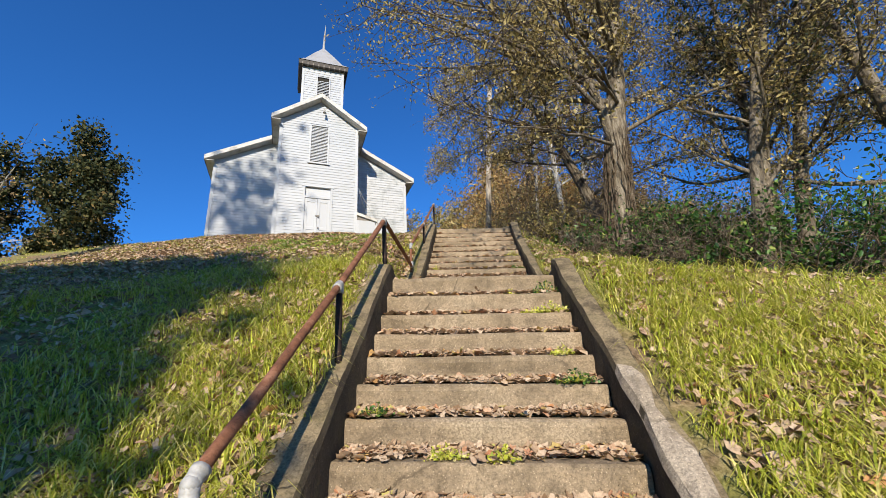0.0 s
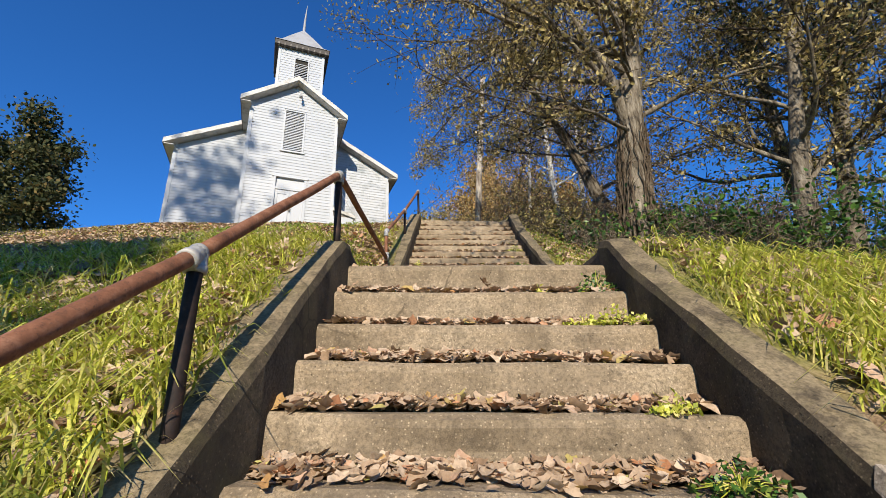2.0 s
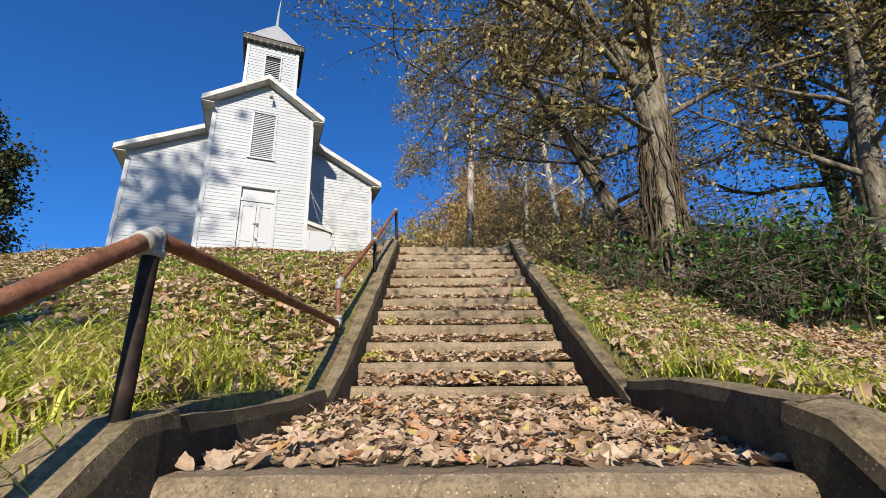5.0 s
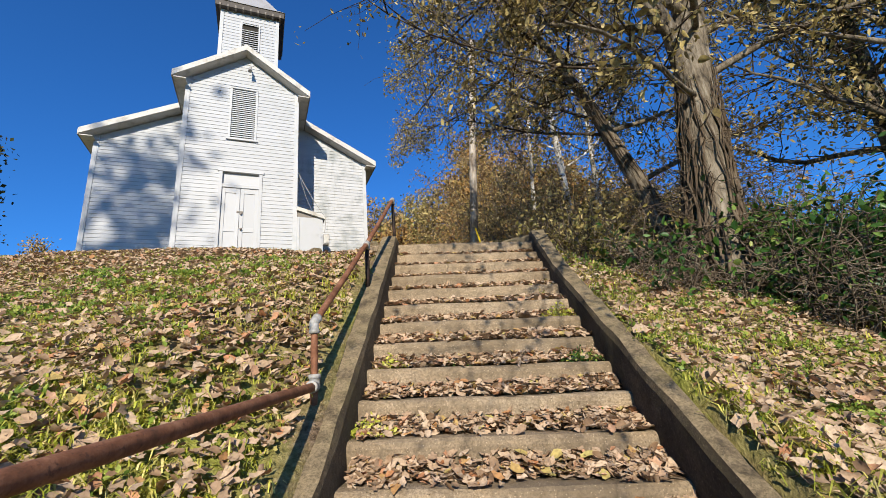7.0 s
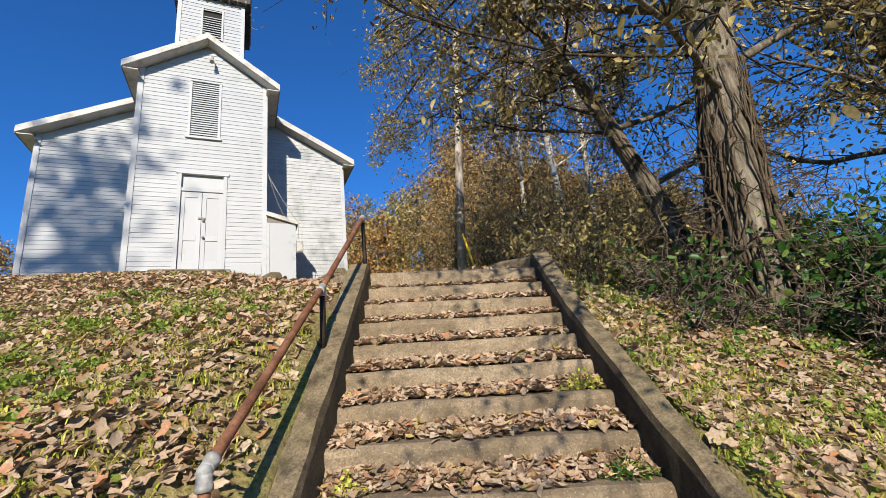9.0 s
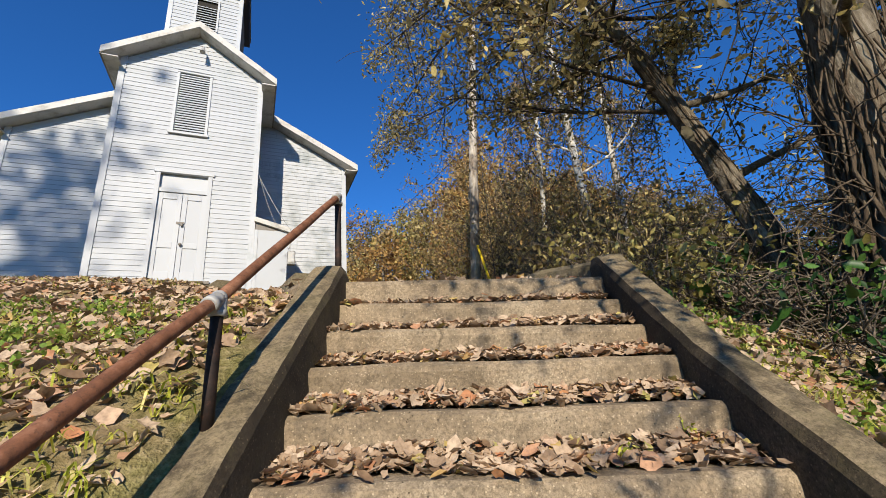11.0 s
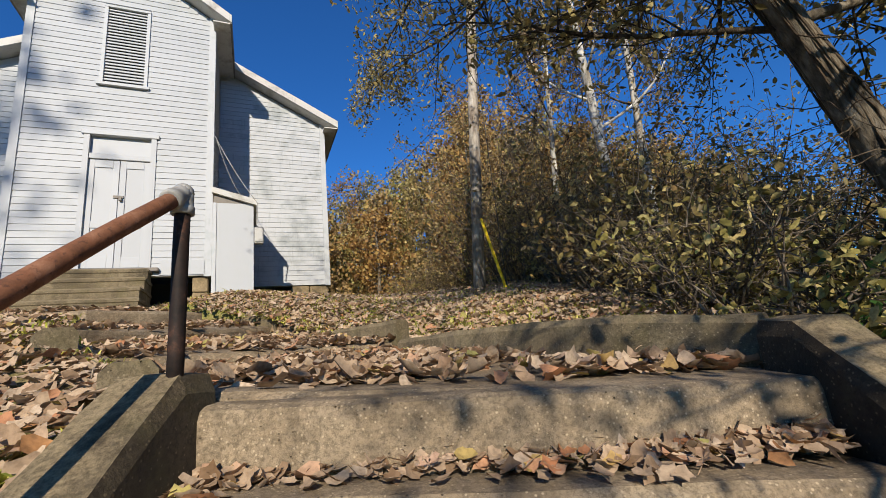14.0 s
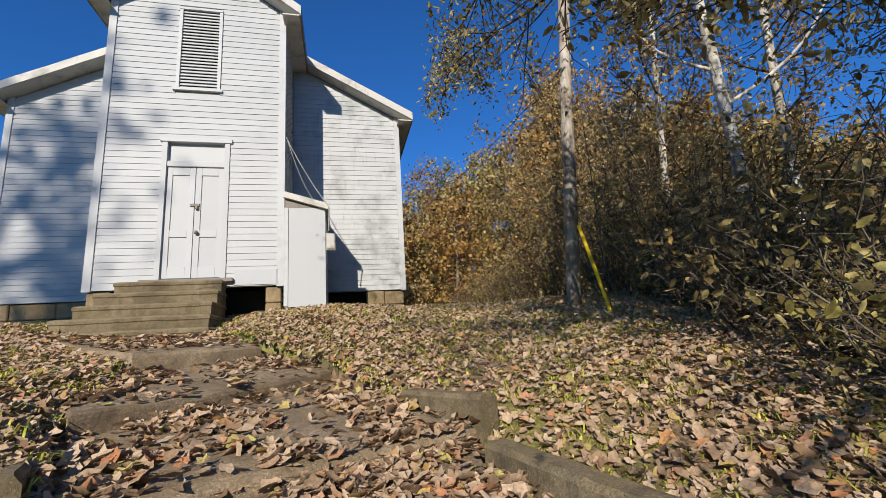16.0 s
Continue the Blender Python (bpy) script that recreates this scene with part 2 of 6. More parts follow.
def ground_z(x, y):
    s, w = 0.065 * x + 0.998 * y, 0.998 * x - 0.065 * y
    zl, zr = curve_at(LEFT_RISE, s), curve_at(RIGHT_RISE, s)
    near = 99.0
    k = min(1.0, max(0.0, (w + 1.2 + 2.2 * min(1.0, max(0.0, (s - 9.3) / 1.7))) / 2.6))
    z = zl + (zr - zl) * k
    if x < -6.5:
        z -= 0.012 * (-6.5 - x) ** 1.6
    if x > 2.4:
        z -= 0.16 * min(x - 2.4, 6) * min(1, max(0, (s - 1) / 6)) * (1 if y < 13 else max(0.0, 1 - (y - 13) / 8))
    for (ax, ay), (bx, by) in zip(DIP, DIP[1:]):
        t = min(1.0, max(0.0, ((x - ax) * (bx - ax) + (y - ay) * (by - ay)) / ((bx - ax) ** 2 + (by - ay) ** 2)))
        near = min(near, math.hypot(x - ax - t * (bx - ax), y - ay - t * (by - ay)))
    z -= 0.44 * math.exp(-(near / 1.6) ** 2)
    # the bank beside the upper flight lies below its wall
    z -= 0.42 * min(1.0, max(0.0, (w - 1.0) / 0.9)) * curve_at(((2.8, 0.0), (4.2, 0.45), (6.6, 1.1), (9.0, 1.1), (11.4, 0.0)), s)
    z += 0.05 * noise.noise(Vector((x * 0.6, y * 0.6, 0))) + 0.16 * noise.noise(Vector((x * 0.13, y * 0.13, 3)))
    # the bank meets the tops of the stair's walls
    if 1.0 < s < 9.25 and w < -0.5:
        z = min(z, curve_at(LEFT_TOP, s) - 0.03 + 0.5 * max(0.0, -0.88 - w))
    elif 1.0 < s < 9.25 and w > 0.6:
        z = min(z, curve_at(RIGHT_TOP, s) - 0.03 + 0.5 * max(0.0, w - 1.05))
    return z


def blocked(x, y, margin=0.0):
    """True over the stair, its landings and the church, where the ground does not show."""
    s, w = 0.065 * x + 0.998 * y, 0.998 * x - 0.065 * y
    if 0.9 < s < 9.3 and -0.9 - margin < w < 1.0 + margin:
        return True
    if s >= 9.0 and not (y > 12.2 and not all(inside(x + i, y + j, WALK) for i, j in ((0.14, 0), (-0.14, 0), (0, 0.14), (0, -0.14)))) and any(inside(x, y, p) and level_z(x, y, z, *sl) > ground_z(x, y) - (0.5 if inside(x, y, WALK) else 0.0) for p, z, sl in zip((LEVEL_0, LEVEL_A, LEVEL_B, LEVEL_C), (4.79, 5.08, 5.37, 5.7), SLOPES)):
        return True
    cu, cv = to_church(x, y)
    return -4.1 < cu < 4.1 and cv > 1.65 or -1.55 < cu < 1.55 and cv > 0 or 1.5 < cu < 2.35 and cv > -0.02


CH_O, CH_A = Vector((-4.95, 15.78, 0)), radians(20)


def to_church(x, y):
    dx, dy = x - CH_O.x, y - CH_O.y
    return dx * math.cos(CH_A) + dy * math.sin(CH_A), -dx * math.sin(CH_A) + dy * math.cos(CH_A)


def inside(x, y, poly):
    hit = False
    for (x0, y0), (x1, y1) in zip(poly, poly[1:] + poly[:1]):
        if (y0 > y) != (y1 > y) and x < (x1 - x0) * (y - y0) / (y1 - y0) + x0:
            hit = not hit
    return hit


# winding walk from the stair's head to the church door: outlines in plan
LEVEL_0 = [(-0.42, 9.0), (1.62, 8.95), (1.62, 9.2), (1.29, 9.6), (1.04, 10.14), (0.68, 10.64), (0.29, 11.25), (0.2, 11.75), (-0.6, 11.2), (-1.3, 10.5)]
LEVEL_A = [(0.22, 11.7), (-0.05, 11.42), (-0.4, 11.1), (-0.8, 10.75), (-1.28, 10.3), (-2.3, 11.2), (-1.6, 13.2), (-0.5, 12.4)]
LEVEL_B = [(-1.25, 13.0), (-1.45, 12.4), (-1.7, 11.8), (-2.0, 11.0), (-3.1, 12.0), (-3.2, 13.9), (-2.3, 13.75)]
LEVEL_C = [(-2.15, 13.3), (-2.4, 12.8), (-2.75, 12.25), (-5.2, 13.5), (-3.4, 14.35)]
WALK = [(1.62, 8.95), (1.62, 9.2), (1.29, 9.6), (1.04, 10.14), (0.68, 10.64), (0.27, 11.5), (-0.4, 12.3), (-1.2, 13.0), (-2.1, 13.4), (-3.4, 14.35), (-5.2, 13.5), (-2.75, 12.1), (-2.0, 10.95), (-1.28, 10.25), (-0.7, 9.8), (-0.42, 9.0)]


def ground_mesh():
    def axis(lo, hi, fine_lo, fine_hi, step):
        out, v = [], fine_lo
        while v < fine_hi:
            out.append(v)
            v += step
        out.append(fine_hi)
        d, v = step, fine_lo
        while v > lo:
            d *= 1.25
            v -= d
            out.insert(0, v)
        d, v = step, fine_hi
        while v < hi:
            d *= 1.25
            v += d
            out.append(v)
        return out
    xs, ys = axis(-900, 900, -9, 8, 0.13), axis(-900, 900, -1, 17, 0.13)
    vs = []
    for y in ys:
        row = []
        for x in xs:
            z = ground_z(x, y)
            s, w = 0.065 * x + 0.998 * y, 0.998 * x - 0.065 * y
            wl, wr = (-0.9, 0.92) if s < 4.35 else (-0.89, 0.98) if s < 5.6 else (-0.86, 1.06)
            trench = 1.3 < s < 9.2 and wl < w < wr
            if s >= 9.0 and not trench and inside(x, y, WALK):
                z -= 0.5
            row.append([x, y, z - 1.3 if trench else z, trench, w - wl, w - wr])
        # the cut for the stair has upright sides inside its walls
        for a, d in zip(row, row[1:]):
            if not a[3] and d[3]:
                a[0], d[0] = a[0] - a[4], d[0] - d[4] + 0.04
            elif a[3] and not d[3]:
                a[0], d[0] = a[0] - a[5] - 0.04, d[0] - d[5]
        vs += [tuple(q[:3]) for q in row]
    n = len(xs)
    fs = [(j * n + i, j * n + i + 1, (j + 1) * n + i + 1, (j + 1) * n + i) for j in range(len(ys) - 1) for i in range(n - 1)]
    me = bpy.data.meshes.new("ground")
    me.from_pydata(vs, [], fs)
    me.polygons.foreach_set("use_smooth", [True] * len(fs))
    return me


def ground_material():
    m, nt, b = shader("grassy_earth", 1.0, 0, 0.1)
    p = world_pos(nt)
    a = noise_node(nt, p, 0.9, 5, 0.6)
    f = noise_node(nt, p, 30, 5, 0.7)
    earth = ramp(nt, f, [(0.3, (0.0785, 0.055, 0.0314)), (0.5, (0.204, 0.141, 0.0864)), (0.68, (0.33, 0.235, 0.157))])
    green = ramp(nt, f, [(0.3, (0.102, 0.118, 0.0196)), (0.55, (0.235, 0.259, 0.0432)), (0.75, (0.361, 0.353, 0.0942))])
    c = mix(nt, ramp(nt, a, [(0.4, (0, 0, 0)), (0.62, (0.85, 0.85, 0.85))]), earth, green)
    nt.links.new(c, b.inputs["Base Color"])
    bump(nt, b, f, 0.8, 0.03)
    return m


me = ground_mesh()
me.materials.append(ground_material())
tagged(new("ground", me), "grassy hillside strewn with dry brown leaves", "ground", kind="structure")


# ---- concrete stairs ----
def step_bm(s, z, w0, w1, run, rise, seed, depth=0.5, lean=LEAN):
    """One concrete tread with its riser, worn along the nose."""
    bm = bmesh.new()
    n = 26
    secs = []
    for i in range(n + 1):
        w = w0 + (w1 - w0) * i / n
        j = noise.noise(Vector((w * 2.1, seed * 7.3, 0))) * 0.014 + noise.noise(Vector((w * 9, seed * 3.1, 5))) * 0.006
        h = noise.noise(Vector((w * 1.7, seed * 5.7, 9))) * 0.01 + lean * w
        prof = [(s + run + depth, z + h - 0.01), (s + 0.10, z + h + j * 0.3), (s + 0.028, z + h - 0.004 + j * 0.4), (s + 0.006 - j, z + h - 0.02), (s - j * 0.8, z + h - 0.045), (s + 0.004 + j, z + h - rise * 0.6), (s + 0.008, z + h - rise - 0.12), (s + run + depth, z + h - rise - 0.12)]
        secs.append([at_stair(a, w, b) for a, b in prof])
    return loft(bm, secs)


lower = thing("concrete_stairs", (0.1, 1.2, 0), "weathered concrete stairs with leaf-littered treads climbing the bank", "stairs", "flights of stairs", "structure")
upper = thing("concrete_stairs", (0.4, 5.9, 2.4), "weathered concrete stairs climbing to the hilltop walk", "stairs", "flights of stairs", "structure")


for k in range(12):
    under(part("step", step_bm(TOP1_S - RUN1 * k + 0.5 * lift1(k), TOP1_Z - RISE1 * k + lift1(k), -0.80, 0.80, RUN1, RISE1, k + 1, 1.75 if k == 0 else 0.25), MAT_STEP, smooth=False), lower)
for k in range(13):
    under(part("step", step_bm(TOP2_S - RUN2 * k, TOP2_Z - RISE2 * k, -0.76, 0.92, RUN2, RISE2, k + 31, 0.25, LEAN - max(0.0, 0.036 - 0.012 * k)), MAT_STEP), upper)


def wall_bm(line, thick, depth, seed, chip=0.02, right=True):
    """A low wall whose top follows line (s, w, z); thick to its outer side, or from one thickness to another along it."""
    first, last = thick if isinstance(thick, tuple) else (thick, thick)
    bm = bmesh.new()
    secs = []
    fine = []
    for (a, b) in zip(line, line[1:]):
        m = max(2, int(abs(b[0] - a[0]) / 0.09) + int(abs(b[1] - a[1]) / 0.12))
        fine += [tuple(a[i] + (b[i] - a[i]) * q / m for i in range(3)) for q in range(m)]
    fine.append(line[-1])
    sg = 1 if right else -1
    for k, (s, w, z) in enumerate(fine):
        p = at_stair(s, w, z)
        thick = first + (last - first) * k / (len(fine) - 1)
        q1, q2 = wob(p, 3.3, chip), wob(p + Vector((5, seed, 0)), 9, chip * 0.7)
        e = 0.02 + 0.012 * noise.noise(p * 6)
        prof = [(0.0 + q1.x * 0.4, -depth), (q1.x * 0.5, -e - 0.03), (e * 0.8 + q1.x * 0.5, q1.z * 0.5 - 0.004), (thick * 0.5, q2.z * 0.6 + 0.004), (thick - e + q2.x, q2.z * 0.6), (thick + q2.x * 0.7, -e - 0.02 + q2.y * 0.4), (thick, -depth)]
        secs.append([at_stair(s, w + sg * a, z + b) for a, b in prof])
    return loft(bm, secs)


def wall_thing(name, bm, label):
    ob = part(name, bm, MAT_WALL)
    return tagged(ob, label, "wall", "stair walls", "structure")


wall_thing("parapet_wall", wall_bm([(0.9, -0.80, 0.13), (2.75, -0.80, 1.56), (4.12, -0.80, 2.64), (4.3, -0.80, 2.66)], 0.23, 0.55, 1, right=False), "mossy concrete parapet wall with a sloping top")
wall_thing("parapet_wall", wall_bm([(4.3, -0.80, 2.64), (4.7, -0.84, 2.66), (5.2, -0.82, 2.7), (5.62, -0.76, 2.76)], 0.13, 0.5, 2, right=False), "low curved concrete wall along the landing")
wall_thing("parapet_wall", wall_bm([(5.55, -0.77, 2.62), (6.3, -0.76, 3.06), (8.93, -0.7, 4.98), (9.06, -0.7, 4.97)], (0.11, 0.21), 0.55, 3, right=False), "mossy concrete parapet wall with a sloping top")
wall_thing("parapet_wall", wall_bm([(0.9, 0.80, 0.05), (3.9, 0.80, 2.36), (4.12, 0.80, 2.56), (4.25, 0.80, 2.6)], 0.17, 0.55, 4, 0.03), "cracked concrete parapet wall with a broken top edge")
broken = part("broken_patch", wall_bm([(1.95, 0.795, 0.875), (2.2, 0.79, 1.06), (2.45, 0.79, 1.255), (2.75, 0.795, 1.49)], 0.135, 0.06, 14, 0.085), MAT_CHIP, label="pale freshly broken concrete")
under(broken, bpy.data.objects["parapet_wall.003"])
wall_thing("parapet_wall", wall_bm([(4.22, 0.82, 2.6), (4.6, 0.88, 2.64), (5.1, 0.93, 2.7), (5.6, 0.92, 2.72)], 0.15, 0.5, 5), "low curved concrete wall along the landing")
wall_thing("parapet_wall", wall_bm([(5.55, 0.9, 2.62), (8.17, 0.895, 4.28), (9.1, 0.925, 4.95), (9.25, 0.93, 4.96)], (0.11, 0.19), 0.55, 6), "concrete parapet wall with a lichened, sunlit-toned sloping top")


# ---- winding walk at the head of the stair ----
def level_z(x, y, z, edge, k):
    """Height on a level that climbs by k a metre from its outer edge towards the door."""
    return z + k * max(0.0, (x - edge[0]) * -0.76 + (y - edge[1]) * 0.65)


def slab(name, outline, z, thick, label, seed, edge=(0, 0), k=0.0):
    """A cast slab over an outline in plan, its edges broken into short uneven runs."""
    bm = bmesh.new()
    pts = []
    for (x0, y0), (x1, y1) in zip(outline, outline[1:] + outline[:1]):
        m = max(1, int(math.hypot(x1 - x0, y1 - y0) / 0.12))
        pts += [(x0 + (x1 - x0) * q / m, y0 + (y1 - y0) * q / m) for q in range(m)]
    mid = Vector((sum(p[0] for p in pts) / len(pts), sum(p[1] for p in pts) / len(pts), 0))
    rings = []
    for inset, dz in ((0.0, -thick), (0.0, -0.035), (0.012, -0.01), (0.04, 0.0)):
        ring = []
        for x, y in pts:
            v = Vector((x, y, 0))
            v += wob((x, y, seed), 4, 0.02) + (mid - v).normalized() * inset
            ring.append((v.x, v.y, level_z(v.x, v.y, z, edge, k) + dz))
        rings.append(ring)
    loft(bm, rings)
    bmesh.ops.triangulate(bm, faces=[f for f in bm.faces if len(f.verts) > 4])
    ob = part(name, bm, MAT_STEP)
    return tagged(ob, label, "step", "winding walk", "structure")


SLOPES = (((1.62, 8.95), 0.07), ((-0.4, 11.1), 0.13), ((-1.65, 11.9), 0.15), ((-2.45, 12.7), 0.1))
slab("landing_slab", LEVEL_0, 4.79, 0.5, "concrete landing at the stair's head under fallen leaves", 1, *SLOPES[0])
slab("walk_step", LEVEL_A, 5.08, 0.4, "broad wedge-shaped concrete step strewn with leaves", 2, *SLOPES[1])
slab("walk_step", LEVEL_B, 5.37, 0.45, "broad wedge-shaped concrete step strewn with leaves", 3, *SLOPES[2])
slab("walk_step", LEVEL_C, 5.7, 0.5, "broad concrete walk step before the church door", 4, *SLOPES[3])


def curb(line, z, thick, depth, seed, label, right=True):
    """A cast curb along a line in plan."""
    bm = bmesh.new()
    secs = []
    fine = []
    for a, b in zip(line, line[1:]):
        m = max(2, int(math.dist(a, b) / 0.1))
        fine += [tuple(a[i] + (b[i] - a[i]) * q / m for i in range(len(a))) for q in range(m)]
    fine.append(line[-1])
    for k, p in enumerate(fine):
        a, b = fine[max(0, k - 1)], fine[min(len(fine) - 1, k + 1)]
        d = Vector((b[0] - a[0], b[1] - a[1], 0)).normalized()
        o = Vector((d.y, -d.x, 0)) * (1 if right else -1)
        q = wob((p[0], p[1], seed), 5, 0.018)
        zz = p[2] if len(p) > 2 else z
        prof = [(0, -depth), (q.x, -0.03), (0.025 + q.x, q.z * 0.6), (thick - 0.03, q.y * 0.6), (thick + q.y * 0.5, -0.03), (thick, -depth)]
        secs.append([Vector((p[0], p[1], zz + h)) + o * t for t, h in prof])
    loft(bm, secs)
    ob = part("curb", bm, MAT_CURB)
    return tagged(ob, label, "curb", "walk curbs", "structure")


curb([(1.58, 9.22, 4.98), (1.3, 9.6, 5.03), (1.04, 10.14, 5.06), (0.68, 10.64, 5.08), (0.29, 11.3, 5.08)], 5.08, 0.16, 0.5, 1, "curved concrete curb holding back the leafy bank")
curb([(0.26, 11.72), (-0.05, 11.98), (-0.4, 12.3)], 5.27, 0.17, 0.45, 2, "short curved concrete curb block beside the walk")
curb([(-1.18, 12.98), (-1.5, 13.18), (-1.95, 13.4)], 5.6, 0.17, 0.45, 3, "short curved concrete curb block beside the walk")
curb([(-0.38, 9.3), (-0.55, 9.6), (-0.85, 9.92)], 5.03, 0.16, 0.45, 4, "short concrete curb block beside the walk", False)
curb([(-1.3, 10.2), (-1.6, 10.5), (-1.95, 10.9)], 5.27, 0.17, 0.5, 5, "short concrete curb block beside the walk", False)


# ---- pipe handrails ----
def pipe(pts, r, bend=True):
    bm = bmesh.new()
    fine = []
    for a, b in zip(pts, pts[1:]):
        m = max(2, int(math.dist(a, b) / 0.12))
        fine += [Vector(a).lerp(Vector(b), q / m) for q in range(m)]
    fine.append(Vector(pts[-1]))
    fine = [p + wob(p, 2.5, 0.004) for p in fine]
    return tube(bm, fine, r, 12)


def coupling(p, d1, d2, r):
    """A cast elbow: two short sleeves with collars and a rounded knuckle."""
    bm = bmesh.new()
    p = Vector(p)
    for d in (d1, d2):
        d = Vector(d).normalized()
        tube(bm, [p, p + d * 0.02, p + d * 0.04, p + d * 0.041, p + d * 0.062, p + d * 0.063], [r * 1.25, r * 1.25, r * 1.25, r * 1.38, r * 1.38, r * 1.1], 14)
    bmesh.ops.create_uvsphere(bm, u_segments=14, v_segments=8, radius=r * 1.3, matrix=Matrix.Translation(p))
    return bm


def handrail(at, rails, posts, fittings, label, r=0.024):
    root = thing("handrail", at, label, "handrail", "stair handrails")
    for q in rails:
        under(part("rail", pipe(q, r), MAT_RUST, smooth=True), root)
    for k, q in enumerate(posts):
        under(part("post", pipe(q, r * 0.94), MAT_POST if k else MAT_RUST, smooth=True), root)
    for p, a, b in fittings:
        ob = under(part("fitting", coupling(p, a, b, r), MAT_ZINC, smooth=True), root)
        ob["label"] = "galvanised pipe fitting"
    return root


up1 = Vector((0.065 * 1.3, 1.34, 1.02)).normalized()
P0, P1, P2, P3 = Vector((-0.81, 1.48, 1.13)), Vector((-0.715, 2.86, 2.1)), Vector((-0.60, 4.2, 3.12)), Vector((-0.5, 6.47, 3.29))
handrail((-0.7, 2.8, 1.5), [[P0, P1], [P1, P2], [P2, P3]], [[P0, (P0.x, P0.y, 0.3)], [P1, (P1.x + 0.015, P1.y - 0.02, 1.5)], [P2, (P2.x + 0.01, P2.y - 0.02, 2.58)]],
         [(P0, up1, (0, 0, -1)), (P1, -up1, (0, 0, -1)), (P2, -up1, (0, 0, -1)), (P3, P2 - P3, (0, 0, 1))], "rusty brown pipe handrail on the stair's parapet wall")
Q0, Q1, Q2 = Vector((-0.51, 6.5, 3.64)), Vector((-0.35, 7.8, 4.525)), Vector((-0.16, 8.98, 5.46))
up2 = (Q1 - Q0).normalized()
handrail((-0.4, 7.9, 4.2), [[Q0, Q1], [Q1, Q2]], [[Q0, (Q0.x, Q0.y, 3.0)], [Q1, (Q1.x, Q1.y, 4.1)], [Q2, (Q2.x, Q2.y - 0.01, 4.9)]],
         [(Q0, up2, (0, 0, -1)), (Q1, -up2, (0, 0, -1)), (Q2, -(Q2 - Q1).normalized(), (0, 0, -1))], "rusty brown pipe handrail beside the upper stairs", 0.0215)

# ---- the church ----
CZ = 6.38
church = thing("church", (CH_O.x, CH_O.y, CZ), "small white clapboard church with a louvred bell tower", "church", turn=20)


def cpart(name, bm, material, parent=None, label="", smooth=False):
    return part(name, bm, material, parent or church, label, smooth)


def cb(u0, u1, v0, v1, z0, z1, bevel=0.0, bm=None):
    return box(bm or bmesh.new(), u0, u1, v0, v1, z0 - CZ, z1 - CZ, bevel)


BOARD = 0.122


def gable_half(z, apex, edge, half):
    """Half-width of a gabled front at height z."""
    return half if z < edge else half * max(0.0, (apex - z) / (apex - edge))


def board_bm(u0, u1, z, top0, top1, v=0.0):
    """A clapboard: thin at the top, thick at its lower edge."""
    bm = bmesh.new()
    n = max(1, int(abs(u1 - u0) / 0.8))
    secs = []
    for i in range(n + 1):
        k = i / n
        u = u0 + (u1 - u0) * k
        j = noise.noise(Vector((u * 1.3, z * 9, 2))) * 0.004
        t0 = top0 + (top1 - top0) * k
        secs.append([(u, v - 0.018 + j, z - CZ + j), (u, v - 0.005, z + BOARD + 0.012 - CZ), (u, v + 0.004, z + BOARD + 0.012 - CZ), (u, v + 0.004, z - CZ)])
    return loft(bm, secs)


def clad(parent, u0, u1, z0, z1, v, material, limit=None, holes=()):
    """Boards over a front between heights, cut at the holes (u0, u1, z0, z1) and by limit(z) -> (u0, u1)."""
    z = z0
    while z < z1 - 0.02:
        a, b = (u0, u1)
        if limit:
            lo, hi = limit(z + BOARD)
            a, b = max(a, lo), min(b, hi)
        runs = [(a, b)]
        for h0, h1, hz0, hz1 in holes:
            if z + BOARD * 0.6 > hz0 and z + BOARD * 0.4 < hz1:
                runs = [r for p, q in runs for r in ((p, min(q, h0)), (max(p, h1), q)) if r[1] - r[0] > 0.03]
        for p, q in runs:
            if q - p > 0.06:
                cpart("clapboard", board_bm(p, q, z, 0, 0, v), material, parent)
        z += BOARD


VHALF, VEDGE, VAPEX = 1.58, 12.56, 13.69
DOOR = (-0.55, 0.61, 6.98, 9.66)
VENT = (-0.34, 0.33, 10.7, 12.45)


